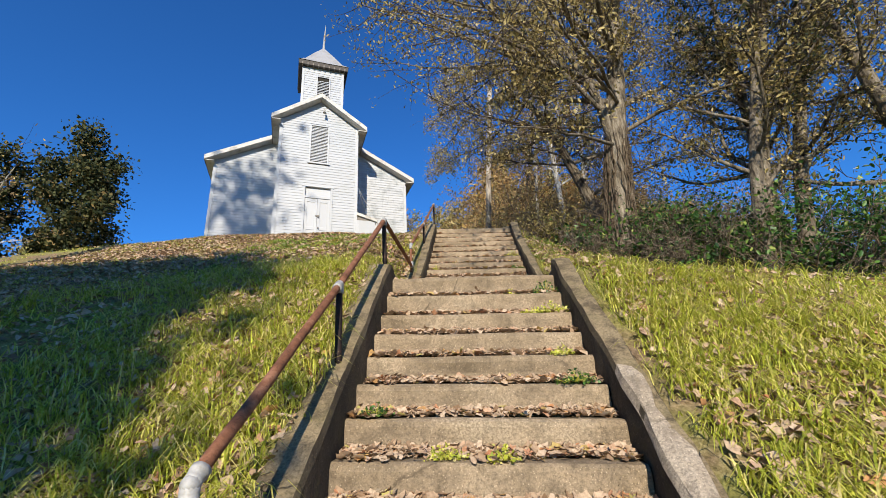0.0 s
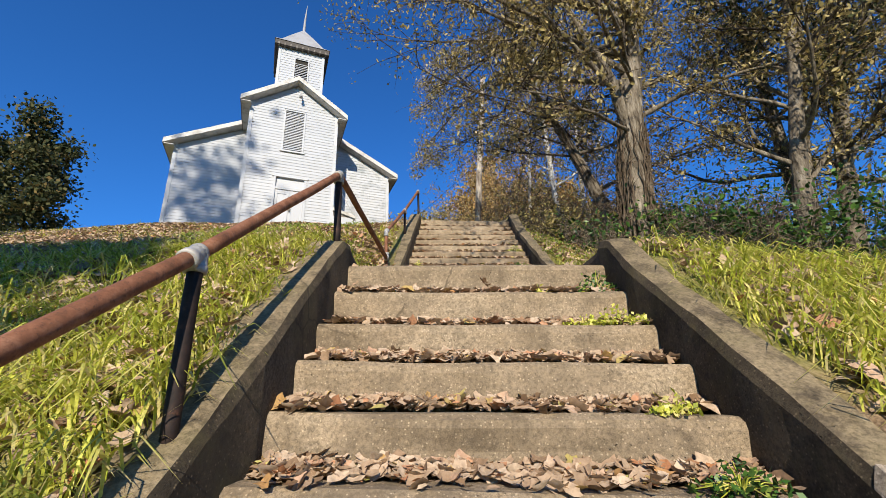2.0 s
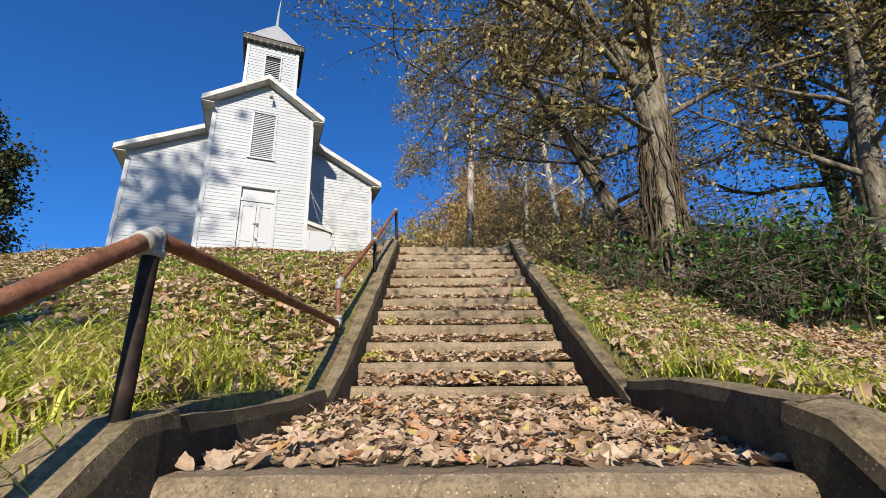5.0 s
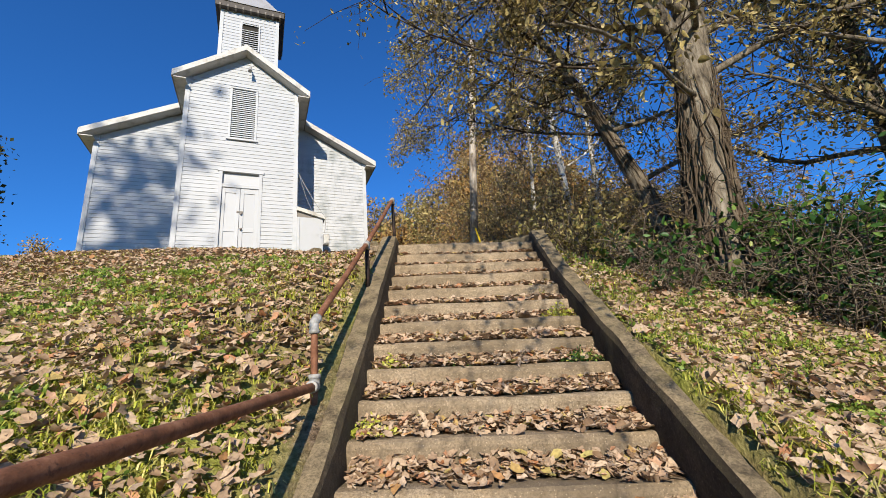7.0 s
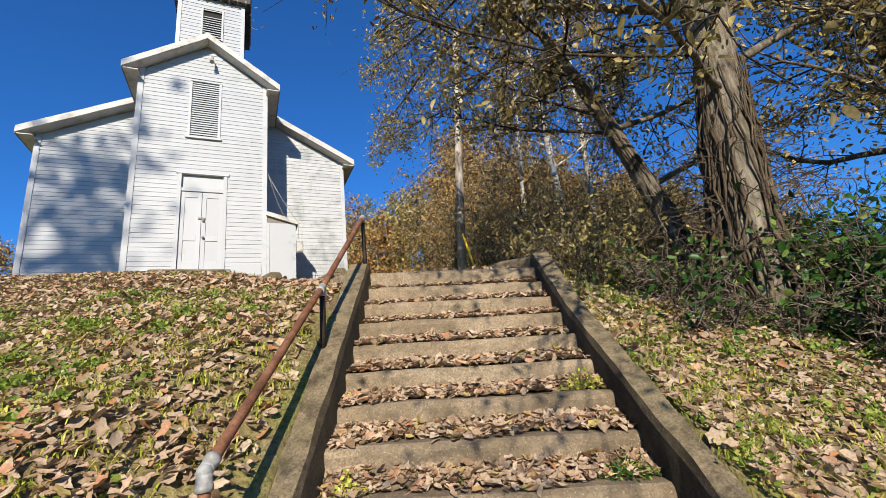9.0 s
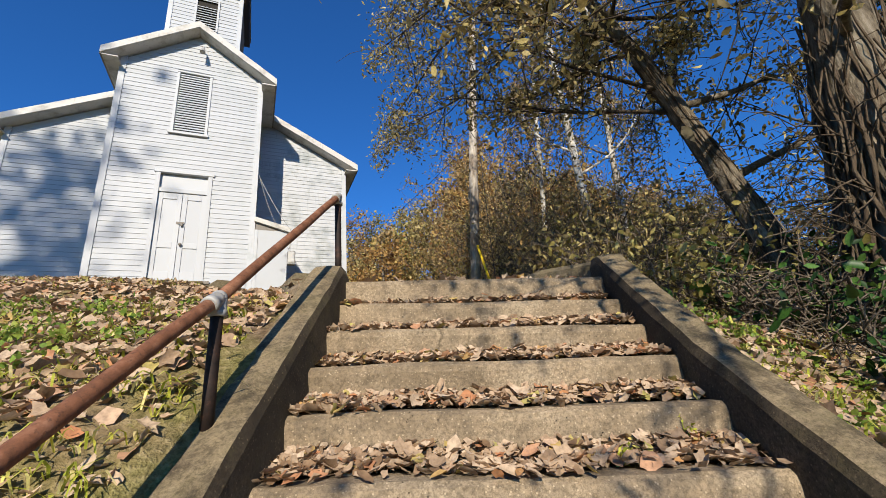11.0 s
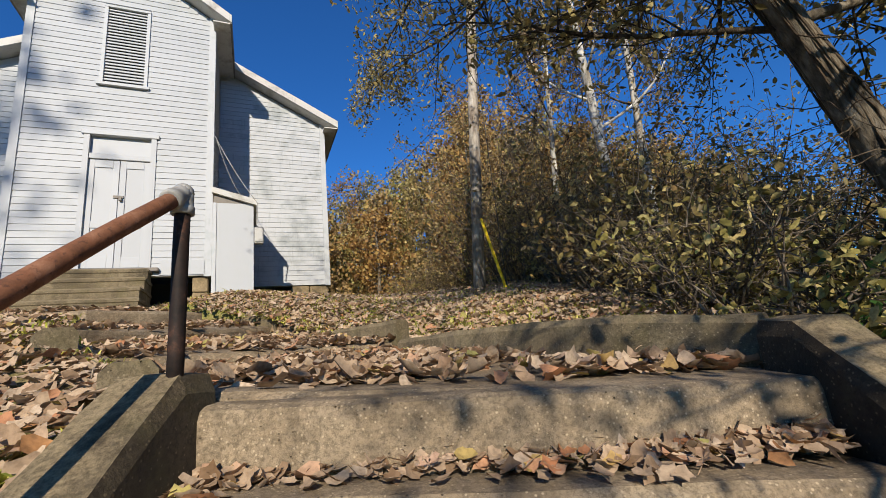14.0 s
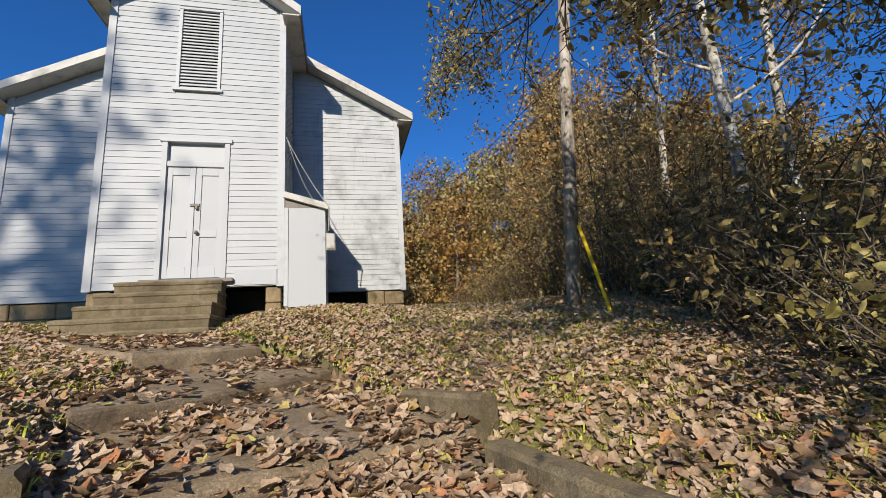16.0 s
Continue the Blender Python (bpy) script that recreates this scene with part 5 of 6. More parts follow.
# ---- thicket ----
def thicket(name, spots, label, seed, leaves, leaf, mat, stems=26, lean=0.5, category="shrub", group="thicket"):
    """Shrubs of many thin crooked stems with leaves about them."""
    for k, (x, y, r, h) in enumerate(spots):
        rnd, rng = random.Random(seed + k), np.random.default_rng(seed + k)
        z = G(x, y)
        root = thing(name, (x, y, z), label, category, group)
        wood, tips = Wood(), []
        for _ in range(stems):
            a, q = rnd.uniform(0, 6.28), rnd.random() ** 0.5 * r * 0.6
            p = Vector((x + math.cos(a) * q, y + math.sin(a) * q, 0))
            p.z = G(p.x, p.y) - 0.05
            d = Vector((math.cos(a) * lean, math.sin(a) * lean, 1))
            le = h * rnd.uniform(0.6, 1.15)
            pts = bough(rnd, p, d, le, 0.16, -0.03, 7)
            wood.add(pts, rnd.uniform(0.009, 0.024) * (0.7 + h * 0.12), 0.004, 4)
            tips += pts[1:]
            for j in range(1, 8):
                for _ in range(2 if h < 3 else 1):
                    dd = Vector((rnd.uniform(-1, 1), rnd.uniform(-1, 1), rnd.uniform(-0.3, 0.9)))
                    sub = bough(rnd, pts[j], dd, r * rnd.uniform(0.2, 0.55), 0.35, -0.06, 3)
                    wood.add(sub, 0.008, 0.003, 3)
                    tips += sub[1:]
        wood.done("stem_work", MAT_STEM, root)["kind"] = "stuff"
        T = np.array([tuple(t) for t in tips])
        n = int(leaves * r * h / 6)
        c = T[rng.integers(0, len(T), n)] + rng.normal(size=(n, 3)) * 0.13
        c = c[[noise.noise(Vector(q) * 1.1) + 0.5 * noise.noise(Vector(q) * 3.1) > -0.08 or rnd.random() < 0.22 for q in c]]
        bulk("foliage", leaf_blades(rng, c, leaf * rng.uniform(0.4, 1.25, len(c)), 0.2, 0.55), 1, OVAL, mat[k % len(mat)], root)


thicket("shrub", [(4.3, 8.15, 0.5, 0.55), (4.75, 8.2, 0.6, 0.85), (3.75, 8.75, 0.4, 0.4), (4.75, 8.8, 0.6, 1.1), (4.35, 8.55, 0.35, 0.5), (5.1, 9.2, 0.7, 1.4), (3.25, 9.25, 0.55, 0.6), (3.0, 8.75, 0.4, 0.4), (4.6, 8.6, 0.7, 0.75), (5.2, 8.3, 0.8, 1.3), (5.9, 8.3, 0.9, 1.7), (3.4, 9.9, 0.7, 0.55), (4.9, 9.7, 0.9, 0.7), (5.5, 9.0, 1.0, 1.2), (6.6, 7.6, 1.2, 2.1), (7.8, 7.4, 1.3, 2.3), (9.2, 7.0, 1.4, 2.4), (5.2, 10.8, 1.1, 0.9), (6.4, 9.8, 1.3, 1.0), (10.6, 6.5, 1.5, 2.2), (8.6, 9.4, 1.6, 1.8)], "dense green honeysuckle shrub under the trees", 100, 9000, 0.1, (MAT_GREEN,))
thicket("shrub", [(2.95, 11.3, 0.7, 1.2), (3.4, 12.3, 1.0, 1.4), (3.3, 13.6, 0.9, 1.6), (4.3, 12.0, 1.2, 1.3), (4.4, 13.8, 1.3, 1.7), (5.6, 12.6, 1.4, 1.5), (3.4, 15.2, 0.9, 2.1), (4.2, 15.6, 1.2, 2.8), (5.0, 16.6, 1.3, 3.0), (3.7, 16.6, 1.0, 2.8), (5.8, 14.6, 1.5, 2.7), (7.2, 12.0, 1.6, 1.6), (7.6, 14.2, 1.7, 1.9), (9.5, 12.0, 1.8, 1.8)], "tangled brown thicket with sparse autumn leaves", 140, 6400, 0.095, (MAT_OLIVE, MAT_OLIVE, MAT_BROWN), 26)
thicket("shrub", [(3.0, 17.6, 1.0, 3.2), (3.4, 18.8, 1.6, 4.6), (3.0, 20.6, 1.4, 3.6), (4.6, 20.4, 2.0, 5.8), (6.4, 19.6, 2.2, 4.8), (3.6, 23.0, 2.2, 6.2), (5.8, 23.4, 2.6, 7.0), (8.4, 21.0, 2.6, 4.4), (8.2, 17.0, 2.0, 3.2), (10.6, 17.0, 2.4, 3.3), (12.5, 20.0, 3.0, 3.8), (2.3, 25.5, 1.4, 2.4), (0.4, 27, 1.2, 1.6), (1.2, 31, 1.8, 2.6), (-0.6, 34, 1.6, 2.2)], "tall brown-leaved thicket at the wood's edge", 170, 3900, 0.105, (MAT_BROWN, MAT_OLIVE, MAT_YELLOW, MAT_BROWN, MAT_RUSSET), 34, 0.35)
thicket("shrub", [(2.85, 10.6, 0.5, 1.15), (3.3, 10.05, 0.5, 0.9), (3.0, 11.4, 0.5, 1.1)], "broad-leaved yellowing shrub beside the walk", 200, 8000, 0.08, (MAT_YELLOW,), 9, 0.7)


# ---- woods behind, and trees far off on the other side ----
def far_tree(x, y, h, r, mat, seed, name="tree", label="brown autumn tree in the woods behind the church", group="woods behind", leaves=1500, leaf=0.3, base=None, crown_from=0.15):
    rnd, rng = random.Random(seed), np.random.default_rng(seed)
    z = G(x, y) if base is None else base
    root = thing(name, (x, y, z), label, "tree", group)
    bm = bmesh.new()
    tube(bm, [(x, y, z - 0.3), (x + rnd.uniform(-0.3, 0.3), y, z + h * 0.5), (x + rnd.uniform(-0.5, 0.5), y, z + h * 0.95)], [h * 0.016, h * 0.012, 0.02], 7)
    under(part("trunk", bm, MAT_BARK), root)
    wood, tips = Wood(), []
    for i in range(16):
        k = crown_from + (0.95 - crown_from) * (i + rnd.random()) / 16
        a = i * 2.4 + rnd.random()
        pts = bough(rnd, Vector((x, y, z + h * k)), Vector((math.cos(a), math.sin(a), 0.35)), r * (1.15 - 0.65 * k) * rnd.uniform(0.75, 1.2), 0.2, 0.08, 5)
        wood.add(pts, h * 0.005, 0.015, 4)
        tips += pts[2:]
    wood.done("limb_work", MAT_BARK, root)["kind"] = "stuff"
    T = np.array([tuple(t) for t in tips])
    c = T[rng.integers(0, len(T), leaves)] + rng.normal(size=(leaves, 3)) * np.array([r * 0.17, r * 0.17, h * 0.035])
    bulk("crown", leaf_quads(rng, c, leaf * rng.uniform(0.5, 1.3, leaves), 0.1, 0.7), 1, QUAD, mat, root)
    return root


wr = random.Random(77)
for k in range(46):
    y = 24 + 26 * (k / 46) + wr.uniform(-1, 1)
    lean = wr.uniform(-0.17, 0.75) if y > 40 else wr.uniform(0.1, 0.75)
    x = 0.4 + lean * (y - 7)
    top = 4.56 + (y - 7) * min(0.45 + 0.9 * max(0.0, lean), 0.7 - 0.44 * lean) * wr.uniform(0.85, 1.03)
    far_tree(x, y, max(4, top - G(x, y)), wr.uniform(1.8, 2.8), (MAT_BROWN, MAT_RUSSET, MAT_OLIVE, MAT_BROWN, MAT_YELLOW)[k % 5], 300 + k, leaves=2900, leaf=0.23, crown_from=0.1)
for k in range(20):
    y = 34 + k
    lean = -0.2 + 0.34 * ((k * 7) % 20) / 20
    x = 0.4 + lean * (y - 7)
    top = 4.56 + (y - 7) * (0.45 + 0.45 * lean) * wr.uniform(0.75, 1.0)
    far_tree(x, y, max(4, top - G(x, y)), wr.uniform(1.8, 2.6), (MAT_BROWN, MAT_RUSSET, MAT_OLIVE, MAT_YELLOW)[k % 4], 350 + k, leaves=2600, leaf=0.25, crown_from=0.06)
far_tree(-17.9, 19.5, 14.4 - G(-17.9, 19.5), 2.3, MAT_DARKGREEN, 401, label="dark green tree beyond the hill's shoulder", group="trees across the slope", leaves=16000, leaf=0.19, crown_from=0.18)
far_tree(-20.7, 17.9, 13.2 - G(-20.7, 17.9), 1.9, MAT_DARKGREEN, 402, label="dark green tree beyond the hill's shoulder", group="trees across the slope", leaves=9000, leaf=0.19, crown_from=0.1)
for k, (x, y, h) in enumerate(((-40, 60, 17), (-49, 60, 20), (-56, 57, 21), (-64, 52, 22), (-62, 62, 22), (-72, 46, 22))):
    far_tree(x, y, h, 4, MAT_BROWN if k % 2 else MAT_YELLOW, 410 + k, label="russet tree far beyond the church", group="far trees", leaves=9000, leaf=0.3, base=4.0)

# tall trees behind the walker, whose crowns shade the hill and the church front
far_tree(-5.95, -10, 12.0, 4.0, MAT_DARKGREEN, 501, label="leafy tree behind the foot of the stairs", group="trees behind", leaves=24000, leaf=0.5, base=-0.3, crown_from=0.57)
far_tree(-11.8, -9, 11.6, 4.4, MAT_DARKGREEN, 504, label="leafy tree behind the foot of the stairs", group="trees behind", leaves=24000, leaf=0.5, base=-0.3, crown_from=0.62)
far_tree(-9.05, -15, 28.5, 3.6, MAT_OLIVE, 502, label="tall half-bare tree behind the foot of the stairs", group="trees behind", leaves=740, leaf=0.44, base=-0.5, crown_from=0.765)


# ---- wooded ridge ----
def ridge():
    xs = [-160 + 8 * i for i in range(60)]
    vs, fs = [], []
    for j in range(8):
        for x in xs:
            k = j / 7
            y = 70 + k * 90
            top = (10 + 20 * math.exp(-((x - 45) / 60) ** 2) + 6 * noise.noise(Vector((x * 0.02, 1, 0)))) * (1 if x > -12 else max(0.15, 1 + (x + 12) / 60))
            vs.append((x, y, 2 + top * math.sin(k * 1.5) + noise.noise(Vector((x * 0.07, y * 0.07, 2))) * 2))
    n = len(xs)
    for j in range(7):
        for i in range(n - 1):
            fs.append((j * n + i, j * n + i + 1, (j + 1) * n + i + 1, (j + 1) * n + i))
    me = bpy.data.meshes.new("far_ridge")
    me.from_pydata(vs, [], fs)
    me.polygons.foreach_set("use_smooth", [True] * len(fs))
    me.materials.append(ground_material())
    tagged(new("backdrop", me), "wooded autumn ridge beyond the church", "hill", kind="structure")
    rng = np.random.default_rng(8)
    V = np.array(vs).reshape(8, n, 3)
    pts = []
    for _ in range(1500):
        i, j = rng.integers(0, n - 1), rng.integers(0, 7)
        a, b = rng.random(), rng.random()
        p = V[j, i] * (1 - a) * (1 - b) + V[j, i + 1] * a * (1 - b) + V[j + 1, i] * (1 - a) * b + V[j + 1, i + 1] * a * b
        m = 40
        s = rng.uniform(1.6, 3.0)
        q = unit(rng.normal(size=(m, 3))) * rng.uniform(0.5, 1, (m, 1)) * np.array([s, s, s * 1.4])
        pts.append(p + np.array([0, 0, 3.0]) + q)
    for k, mat in enumerate((MAT_BROWN, MAT_OLIVE, MAT_YELLOW)):
        c = np.concatenate(pts[k::3])
        ob = bulk("far_woods", leaf_quads(rng, c, rng.uniform(0.5, 1.3, len(c)), 0, 0.8), 1, QUAD, mat)
        tagged(ob, "autumn woods covering the far ridge", "woods", kind="stuff")


ridge()


# ---- utility pole, guy wire and cables ----
def utility_pole():
    x, y = 1.72, 16.4
    z = G(x, y)
    root = thing("utility_pole", (x, y, z), "weathered pale wooden utility pole blotched with lichen", "utility pole")
    bm = bmesh.new()
    tube(bm, [Vector((x, y, z - 0.3)), Vector((x + 0.36, y, z + 4)), Vector((x + 0.78, y, z + 8.5))], [0.125, 0.115, 0.1], 16)
    under(part("pole", bm, MAT_POLE, smooth=True), root)
    bm = bmesh.new()
    box(bm, x + 0.53, x + 0.68, y - 0.24, y - 0.1, z + 6.6, z + 7.0, 0.02)
    under(part("bracket_box", bm, MAT_ZINC), root)
    return Vector((x + 0.55, y, z + 6.2))


pole_top = utility_pole()
MAT_CABLE = shader("black_cable", 0.6)[0]
MAT_CABLE.node_tree.nodes["Principled BSDF"].inputs["Base Color"].default_value = (0.03, 0.03, 0.03, 1)
MAT_GUARD, _nt, _b = shader("yellow_plastic", 0.45)
_nt.links.new(ramp(_nt, noise_node(_nt, texco(_nt), 9, 4), [(0.3, (0.55, 0.36, 0.01)), (0.6, (0.8, 0.55, 0.02))]), _b.inputs["Base Color"])


def cable(name, a, b, sag, r, mat, label):
    bm = bmesh.new()
    a, b = Vector(a), Vector(b)
    tube(bm, [a.lerp(b, i / 16) - Vector((0, 0, sag * 4 * (i / 16) * (1 - i / 16))) for i in range(17)], r, 6)
    return tagged(part(name, bm, mat), label, name.replace("_", " "))


guy_foot = Vector((2.02, 15.1, G(2.02, 15.1) - 0.05))
cable("guy_wire", guy_foot, pole_top, 0.0, 0.007, MAT_CABLE, "thin steel guy wire staying the utility pole")
_d = (Vector((1.72, 15.1, 7.15)) - guy_foot)
bm = bmesh.new()
tube(bm, [guy_foot + _d * k for k in (0, 0.3, 0.6, 1.0)], 0.026, 8)
tagged(part("guy_guard", bm, MAT_GUARD), "bright yellow plastic guard on the guy wire", "wire guard")


def church_point(u, v, z):
    return Vector((CH_O.x + u * math.cos(CH_A) - v * math.sin(CH_A), CH_O.y + u * math.sin(CH_A) + v * math.cos(CH_A), z))


cable("power_cable", pole_top + Vector((-0.15, -0.1, -1.7)), church_point(4.1, 3.0, 8.6), 0.2, 0.006, MAT_CABLE, "black service cable slung to the church")
cable("drop_cable", church_point(1.63, -0.05, 9.75), church_point(2.44, -0.1, 8.3), 0.08, 0.009, MAT_ZINC, "loose grey cable along the church corner")
cable("drop_cable", church_point(1.64, -0.05, 9.75), church_point(2.3, 0.4, 8.4), 0.25, 0.007, MAT_ZINC, "loose grey cable along the church corner")
cable("drop_cable", church_point(2.44, -0.1, 8.3), church_point(2.42, 0.0, 7.85), 0.0, 0.012, MAT_ZINC, "loose grey cable along the church corner")
mb = thing("meter_box", tuple(church_point(2.45, 0.0, 7.45)), "small grey meter box hung on a cable", "meter box", turn=20)
part("case", box(bmesh.new(), -0.08, 0.1, -0.07, 0.07, 0.0, 0.34, 0.012), MAT_ZINC, mb)
part("cover", box(bmesh.new(), -0.065, 0.085, -0.085, -0.071, 0.03, 0.31, 0.006), MAT_FASCIA, mb)


# ---- grass ----
rng = np.random.default_rng(3)


def scatter(n, x0, x1, y0, y1, dens):
    """Points on the open ground, thinned by dens(x, y)."""
    out = []
    for x, y in zip(rng.uniform(x0, x1, n), rng.uniform(y0, y1, n)):
        if rng.random() < dens(x, y) and not blocked(x, y, 0.07):
            out.append((x, y, ground_z(x, y)))
    return np.array(out)


def grass_density(x, y):
    n = noise.noise(Vector((x * 0.9, y * 0.9, 7))) * 0.5 + 0.5
    base = 1.0 if y < 5 else max(0.16, 1.0 - (y - 5) * 0.28)
    if x > 1 and y > 6.5:
        base *= 0.6
    return base * max(0.0, min(1.0, (n - 0.28) * 2.2))


def near_grass(x, y):
    out = abs(x - 0.3)
    k = 0.55 if y < 5.5 else max(0.24, 0.55 - (y - 5.5) * 0.2)
    return k * max(0.0, min(1.0, (3.4 - out) / 1.6)) * min(1.0, max(0.0, y - 0.6))


tufts = np.concatenate([scatter(11500, -3.4, -0.3, 0.8, 9.2, near_grass), scatter(9000, 0.8, 3.4, 0.8, 9.2, near_grass), scatter(27000, -8, -0.2, -1.5, 14.5, grass_density), scatter(26000, 0.55, 9.5, -1.5, 14.5, grass_density), scatter(13000, -9, 3.2, 10, 19, lambda x, y: 0.4 + 0.6 * max(0.0, noise.noise(Vector((x * 0.8, y * 0.8, 5))))), scatter(3000, -22, -7, 3, 22, lambda x, y: 0.8)])


def tuft_blades(tufts, count, height):
    base = np.repeat(tufts, count, axis=0)
    base[:, :2] += rng.normal(size=(len(base), 2)) * 0.04
    tall = np.repeat(np.clip(rng.normal(0.105, 0.04, len(tufts)) * np.where(tufts[:, 1] < 5.5, 1.0, 0.45) * height, 0.04, 0.32), count) * rng.uniform(0.5, 1.2, len(base))
    return base, tall


close = (np.abs(tufts[:, 0] - 0.3) < 3.6) & (tufts[:, 1] < 8)
ob = bulk("grass", arching_blades(rng, *tuft_blades(tufts[close], 9, 1.6), 0.0042), 3, ARCHED, MAT_GRASS)
tagged(ob, "long yellow-green autumn grass bowing down the bank", "grass", kind="stuff")
ob = bulk("grass", blades(rng, *tuft_blades(tufts[~close], 8, 1.25), 0.0058, 2.0), 2, BLADE, MAT_GRASS)
tagged(ob, "tufts of yellow-green autumn grass on the hillside", "grass", kind="stuff")

# ---- clover between the leaves ----
spots = np.concatenate([scatter(7000, -4.0, -0.9, 4.5, 9.4, lambda x, y: 1.0 if noise.noise(Vector((x * 3.4, y * 3.4, 21))) > 0.3 else 0.06), scatter(5000, 1.0, 4.0, 4.5, 9.4, lambda x, y: 1.0 if noise.noise(Vector((x * 3.4, y * 3.4, 21))) > 0.3 else 0.06)])
base = np.repeat(spots, 9, axis=0)
base += rng.normal(size=base.shape) * np.array([0.035, 0.035, 0.008]) + np.array([0, 0, 0.045])
MAT_CLOVER = leaf_material("clover_leaf", [(0.0, (0.1, 0.17, 0.025)), (0.5, (0.22, 0.31, 0.045)), (1.0, (0.4, 0.44, 0.09))], 0.3, 0.5)
ob = bulk("clover", leaf_blades(rng, base, rng.uniform(0.018, 0.04, len(base)), -0.3, 0.75), 1, OVAL, MAT_CLOVER)
tagged(ob, "patches of bright green clover among the fallen leaves", "clover", kind="stuff")

# ---- leaf litter ----
def litter_density(x, y):
    n = noise.noise(Vector((x * 0.7, y * 0.7, 1))) * 0.5 + 0.5
    base = 0.6 if y < 4.5 else min(1.0, 0.6 + (y - 4.5) * 0.2)
    return base * min(1.0, 0.45 + n)


lp = np.concatenate([scatter(11000, -3.0, -0.3, 0.8, 9.4, lambda x, y: 0.8 * min(1, max(0, (3.2 - abs(x - 0.2)) / 1.2))), scatter(11000, 0.8, 3.2, 0.8, 9.4, lambda x, y: 0.8 * min(1, max(0, (3.2 - abs(x - 0.2)) / 1.2))), scatter(56000, -8.5, -0.2, -1.0, 14.5, litter_density), scatter(5000, 2.6, 5.6, 6.6, 10.2, lambda x, y: 0.9), scatter(36000, 0.55, 9.0, -1.0, 13.5, litter_density), scatter(30000, -6, 3.2, 9.3, 18, lambda x, y: 0.95), scatter(3000, -20, -8, 3, 20, lambda x, y: 0.5)])
lp[:, 2] += rng.uniform(0.005, 0.05, len(lp)) + np.where(lp[:, 1] < 7, rng.uniform(0, 0.06, len(lp)), 0)
up = np.tile(np.array([0, -0.35, 1.0]), (len(lp), 1))
size = rng.uniform(0.035, 0.065, len(lp)) + 0.05 * rng.random(len(lp)) ** 2
close = (np.abs(lp[:, 0] - 0.4) < 2.5) & (lp[:, 1] < 13)
ob = bulk("leaf_litter", lobed_litter(rng, lp[close], up[close], size[close] * 0.92), 6, LOBED, MAT_LITTER)
tagged(ob, "curled brown leaves strewn along the stair's banks", "fallen leaves", kind="stuff")
ob = bulk("leaf_litter", litter_leaves(rng, lp[~close], up[~close], size[~close]), 6, LITTER, MAT_LITTER)
tagged(ob, "dry brown leaves strewn over the hillside", "fallen leaves", kind="stuff")


def tread_leaves():
    pts, ups = [], []
    def lay(s, w, z, nz):
        p = at_stair(s, w, z + LEAN * w)
        pts.append(tuple(p))
        ups.append((0, -nz, 1))
    for top_s, top_z, run, rise, count, w0, w1, amount in ((TOP1_S, TOP1_Z, RUN1, RISE1, 12, -0.78, 0.78, 950), (TOP2_S, TOP2_Z, RUN2, RISE2, 13, -0.72, 0.89, 1150)):
        for k in range(1, count):
            heap = 0.05 if count == 12 else 0.045 + 0.006 * k
            for _ in range(amount):
                w = rng.uniform(w0, w1)
                if rng.random() < 0.25:
                    w = w0 + abs(rng.normal()) * 0.12 if rng.random() < 0.4 else w1 - abs(rng.normal()) * 0.16
                back = 1 - abs(rng.normal()) * 0.46 * (0.7 + 0.6 * noise.noise(Vector((w * 2, k * 3.1, 0))))
                back = max(0.04, back)
                lay(top_s - run * k + run * back, min(w1, max(w0, w)), top_z - rise * k + (lift1(k) if count == 12 else 0.0) + 0.012 + rng.uniform(0, heap) * back ** 1.6, 0.4 * back)
    # the middle landing, deepest against the upper flight
    for _ in range(3000):
        s = 4.3 + 1.65 * rng.random() ** 0.85
        w = rng.uniform(-0.8, 0.9)
        lay(s, w, LANDING_Z + 0.012 + max(0, s - 4.5) * 0.13 * rng.uniform(0.6, 1), 0.2)
    return np.array(pts), np.array(ups, dtype=float)


tp, tu = tread_leaves()
ob = bulk("tread_leaves", lobed_litter(rng, tp, tu, rng.uniform(0.034, 0.082, len(tp)), 0.36), 6, LOBED, MAT_LITTER)
tagged(ob, "dry brown leaves heaped at the back of the stair treads", "fallen leaves", kind="stuff")

wp = []
for (poly, z, n), slope in zip(((LEVEL_0, 4.79, 4600), (LEVEL_A, 5.08, 2600), (LEVEL_B, 5.37, 1500), (LEVEL_C, 5.7, 1500)), SLOPES):
    xs, ys = [p[0] for p in poly], [p[1] for p in poly]
    got = 0
    while got < n:
        x, y = rng.uniform(min(xs), max(xs)), rng.uniform(min(ys), max(ys))
        if inside(x, y, poly):
            got += 1
            if y < 9.16 + 0.08 * noise.noise(Vector((x * 4, 0, 8))):
                continue
            if noise.noise(Vector((x * 1.8, y * 1.8, 4))) > 0.02 or rng.random() < 0.13:
                wp.append((x, y, level_z(x, y, z, *slope) + rng.uniform(0.005, 0.045)))
wp = np.array(wp)
ob = bulk("walk_leaves", lobed_litter(rng, wp, np.tile(np.array([0, 0, 1.0]), (len(wp), 1)), rng.uniform(0.05, 0.12, len(wp)), 0.4), 6, LOBED, MAT_LITTER)
tagged(ob, "dry curled leaves scattered over the winding walk", "fallen leaves", kind="stuff")


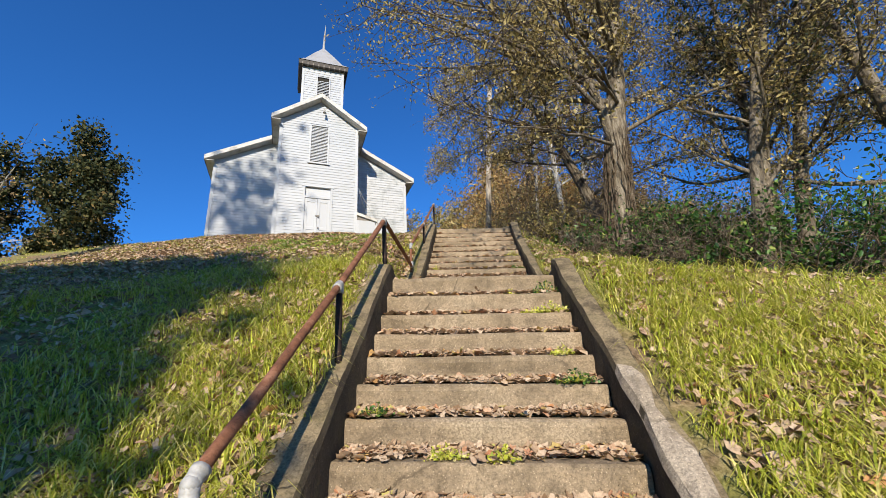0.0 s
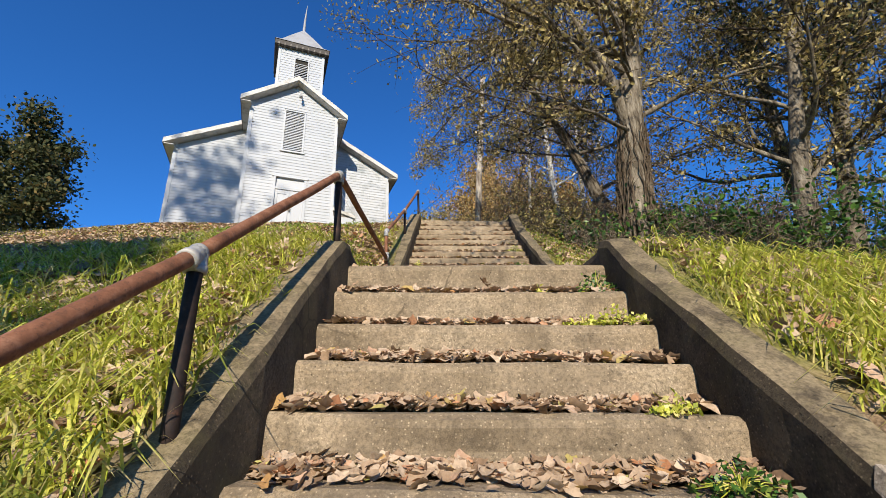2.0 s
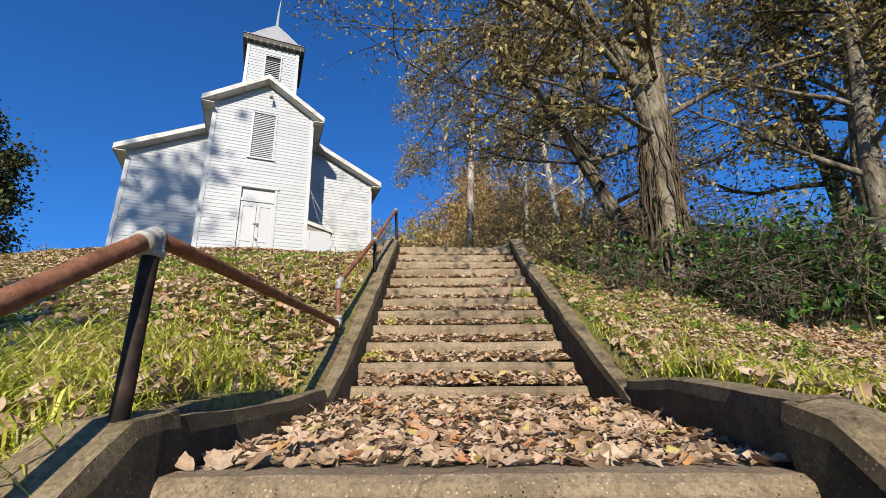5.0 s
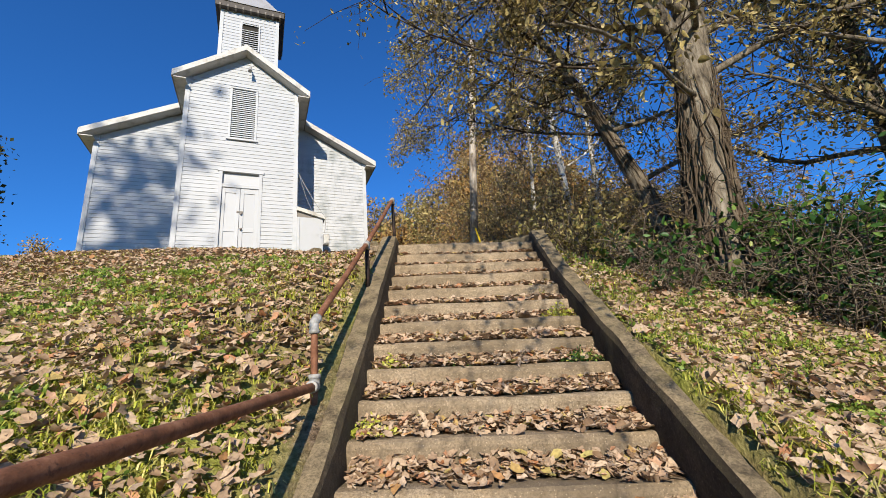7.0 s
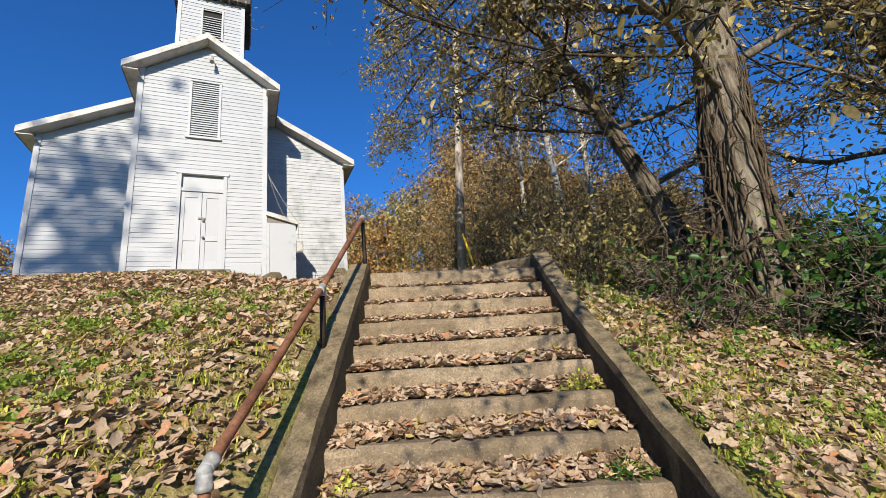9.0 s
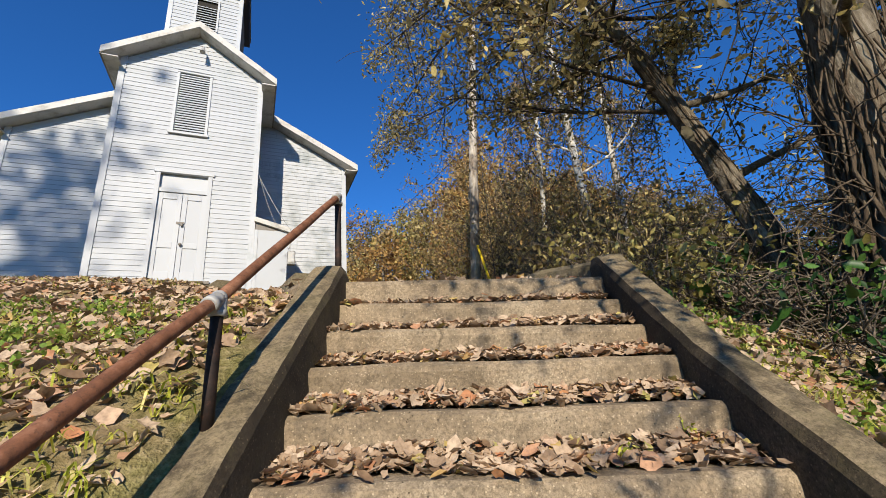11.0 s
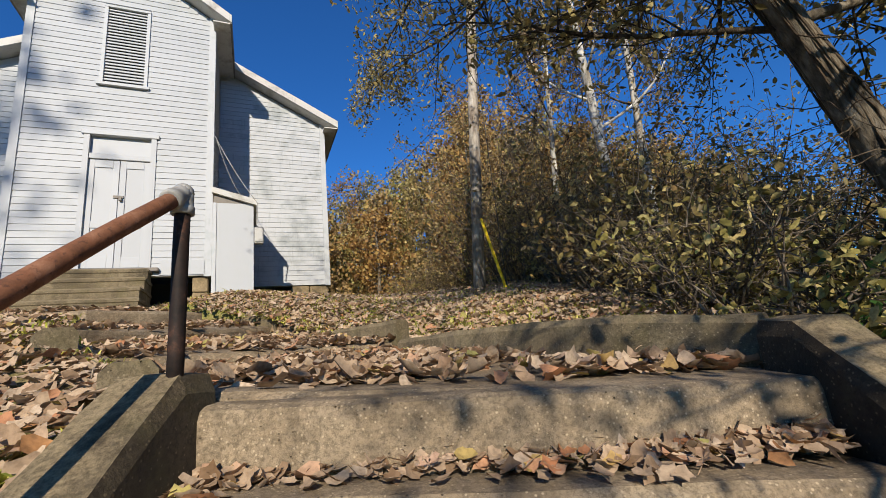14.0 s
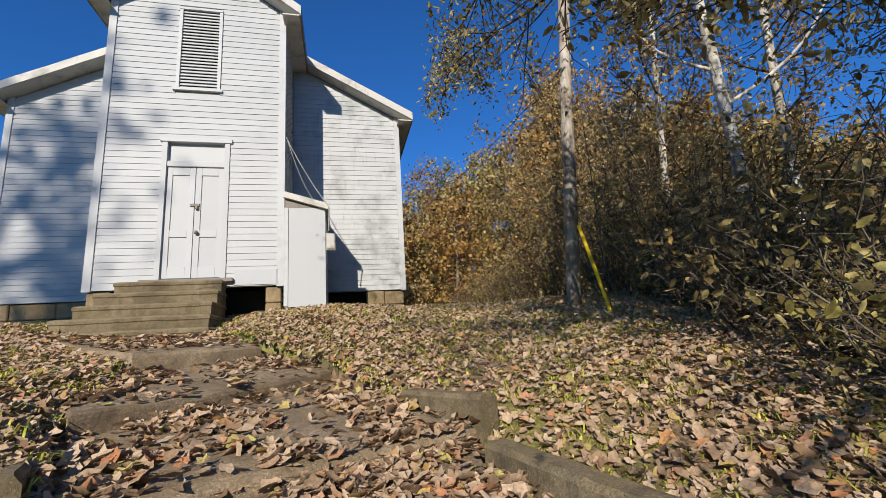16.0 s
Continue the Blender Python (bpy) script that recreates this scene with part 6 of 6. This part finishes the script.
# ---- weeds in the stair joints ----
def weed(s, w, z, size, tall, seed, mat, label):
    rg = np.random.default_rng(seed)
    p = at_stair(s, w, z + LEAN * w)
    root = thing("weed", tuple(p), label, "weed", "stair weeds")
    n = int(170 * size / 0.12)
    a, r = rg.uniform(0, 6.28, n), rg.random(n) ** 0.6 * size
    cc = np.stack([p.x + np.cos(a) * r, p.y + np.sin(a) * r * 0.6, p.z + rg.random(n) * tall * (1.1 - r / size)], axis=1)
    stem = Wood()
    for q in cc[::5]:
        stem.add([p.copy(), p.lerp(Vector(q), 0.5) + Vector((0, 0, 0.015)), Vector(q)], 0.003, 0.0015, 3)
    stem.done("stem", MAT_GRASS, root)["kind"] = "stuff"
    bulk("foliage", leaf_quads(rg, cc, rg.uniform(0.012, 0.032, n), -0.2, 0.65), 1, QUAD, mat, root)


def tread_z(s):
    """Height of the tread at s on the stair's middle line."""
    if s < TOP1_S:
        k = math.ceil((TOP1_S - s) / RUN1)
        return TOP1_Z - RISE1 * k + lift1(k)
    if s < TOP2_S - 12 * RUN2:
        return LANDING_Z + 0.03
    return TOP2_Z - RISE2 * math.ceil((TOP2_S - s) / RUN2)


for k, (s, w, size, tall) in enumerate(((2.72, -0.62, 0.1, 0.1), (2.5, -0.2, 0.12, 0.08), (2.45, 0.1, 0.09, 0.08), (4.08, 0.68, 0.16, 0.18), (3.77, 0.66, 0.2, 0.1), (3.82, 0.52, 0.14, 0.06), (2.95, 0.62, 0.14, 0.09), (3.2, 0.6, 0.09, 0.07), (4.05, 0.35, 0.1, 0.05),
                                       (6.72, 0.7, 0.12, 0.1), (8.03, 0.72, 0.1, 0.14), (7.65, 0.76, 0.16, 0.13), (7.13, 0.75, 0.16, 0.1), (7.13, -0.6, 0.12, 0.1), (7.5, -0.13, 0.09, 0.06), (7.19, -0.1, 0.1, 0.06), (6.6, -0.66, 0.16, 0.12), (7.95, 0.48, 0.07, 0.07))):
    weed(s, w, tread_z(s) + 0.005, size, tall, 900 + k, MAT_GRASS if k % 3 else MAT_GREEN, "small yellow-green weed rooted in a stair joint" if k % 3 else "small dark green weed rooted in a stair joint")


# ---- single fallen leaves on the treads and landings ----
def lobed_leaf(seed):
    """A curled, lobed dry leaf with its stalk."""
    rd = random.Random(seed)
    bm = bmesh.new()
    n = 14
    curl, fold = rd.uniform(0.1, 0.5), rd.uniform(0.1, 0.4)
    ring = []
    for i in range(n):
        a = 2 * math.pi * i / n
        r = 0.5 * (0.72 + 0.28 * math.cos(a * 5 + seed) * (0.5 + 0.5 * abs(math.sin(a)))) * rd.uniform(0.9, 1.1)
        x, y = r * math.cos(a), r * 0.72 * math.sin(a)
        ring.append(bm.verts.new((x, y, abs(y) * fold + x * x * curl + rd.uniform(-0.03, 0.03))))
    mid = [bm.verts.new((x, 0, x * x * curl - 0.01)) for x in (-0.2, 0.0, 0.22)]
    for i in range(n):
        a = 2 * math.pi * (i + 0.5) / n
        m = mid[2] if math.cos(a) > 0.4 else mid[0] if math.cos(a) < -0.4 else mid[1]
        bm.faces.new((ring[i], ring[(i + 1) % n], m))
    bm.faces.new((ring[2], mid[1], mid[2]))
    bm.faces.new((ring[5], mid[0], mid[1]))
    bm.faces.new((ring[9], mid[1], mid[0]))
    bm.faces.new((ring[12], mid[2], mid[1]))
    tube(bm, [(-0.42, 0, 0.07), (-0.6, 0.03, 0.1), (-0.74, 0.1, 0.09)], 0.012, 3)
    return mesh_of(bm, "leaf", MAT_FALLEN)


MAT_FALLEN, _nt, _b = shader("fallen_leaf", 0.8, 0, 0.2)
_c = ramp(_nt, _nt.nodes.new("ShaderNodeObjectInfo").outputs["Random"], [(0.0, (0.235, 0.133, 0.0707)), (0.35, (0.393, 0.259, 0.165)), (0.7, (0.502, 0.369, 0.267)), (0.9, (0.393, 0.157, 0.0707)), (1.0, (0.471, 0.393, 0.157))])
_c = mix(_nt, ramp(_nt, noise_node(_nt, world_pos(_nt), 70, 4, 0.7), [(0.35, (0.5, 0.5, 0.5)), (0.6, (0, 0, 0))]), _c, (0.16, 0.09, 0.05))
_nt.links.new(_c, _b.inputs["Base Color"])
shapes = [lobed_leaf(k) for k in range(8)]
drift = thing("leaf_drift", tuple(at_stair(5.0, 0, 2.45)), "single large dry leaves lying on the stairs", "fallen leaves")
lr = random.Random(31)


def drop_leaf(p, size):
    ob = new("leaf", lr.choice(shapes))
    ob.matrix_world = Matrix.Translation(p) @ Euler((lr.uniform(-0.6, 0.6), lr.uniform(-0.6, 0.6), lr.uniform(0, 6.28))).to_matrix().to_4x4() @ Matrix.Scale(size, 4)
    ob.parent = drift
    ob.matrix_parent_inverse = drift.matrix_basis.inverted()


for _ in range(70):
    s, w = lr.uniform(4.4, 5.85), lr.uniform(-0.72, 0.8)
    drop_leaf(at_stair(s, w, LANDING_Z + 0.05 + max(0, s - 4.5) * 0.13 + LEAN * w), lr.uniform(0.075, 0.12))
for k in range(150):
    low = k % 2
    s = lr.uniform(2.0, 4.1) if low else lr.uniform(6.1, 9.0)
    w = lr.uniform(-0.7, 0.72)
    drop_leaf(at_stair(s, w, tread_z(s) + 0.035 + LEAN * w), lr.uniform(0.07, 0.115))
placed = 0
while placed < 70:
    x, y = lr.uniform(-1.6, 1.5), lr.uniform(9.2, 12.4)
    if inside(x, y, LEVEL_A):
        drop_leaf(Vector((x, y, level_z(x, y, 5.12, *SLOPES[1]))), lr.uniform(0.075, 0.12))
    elif inside(x, y, LEVEL_0):
        drop_leaf(Vector((x, y, level_z(x, y, 4.83, *SLOPES[0]))), lr.uniform(0.075, 0.12))
    else:
        continue
    placed += 1
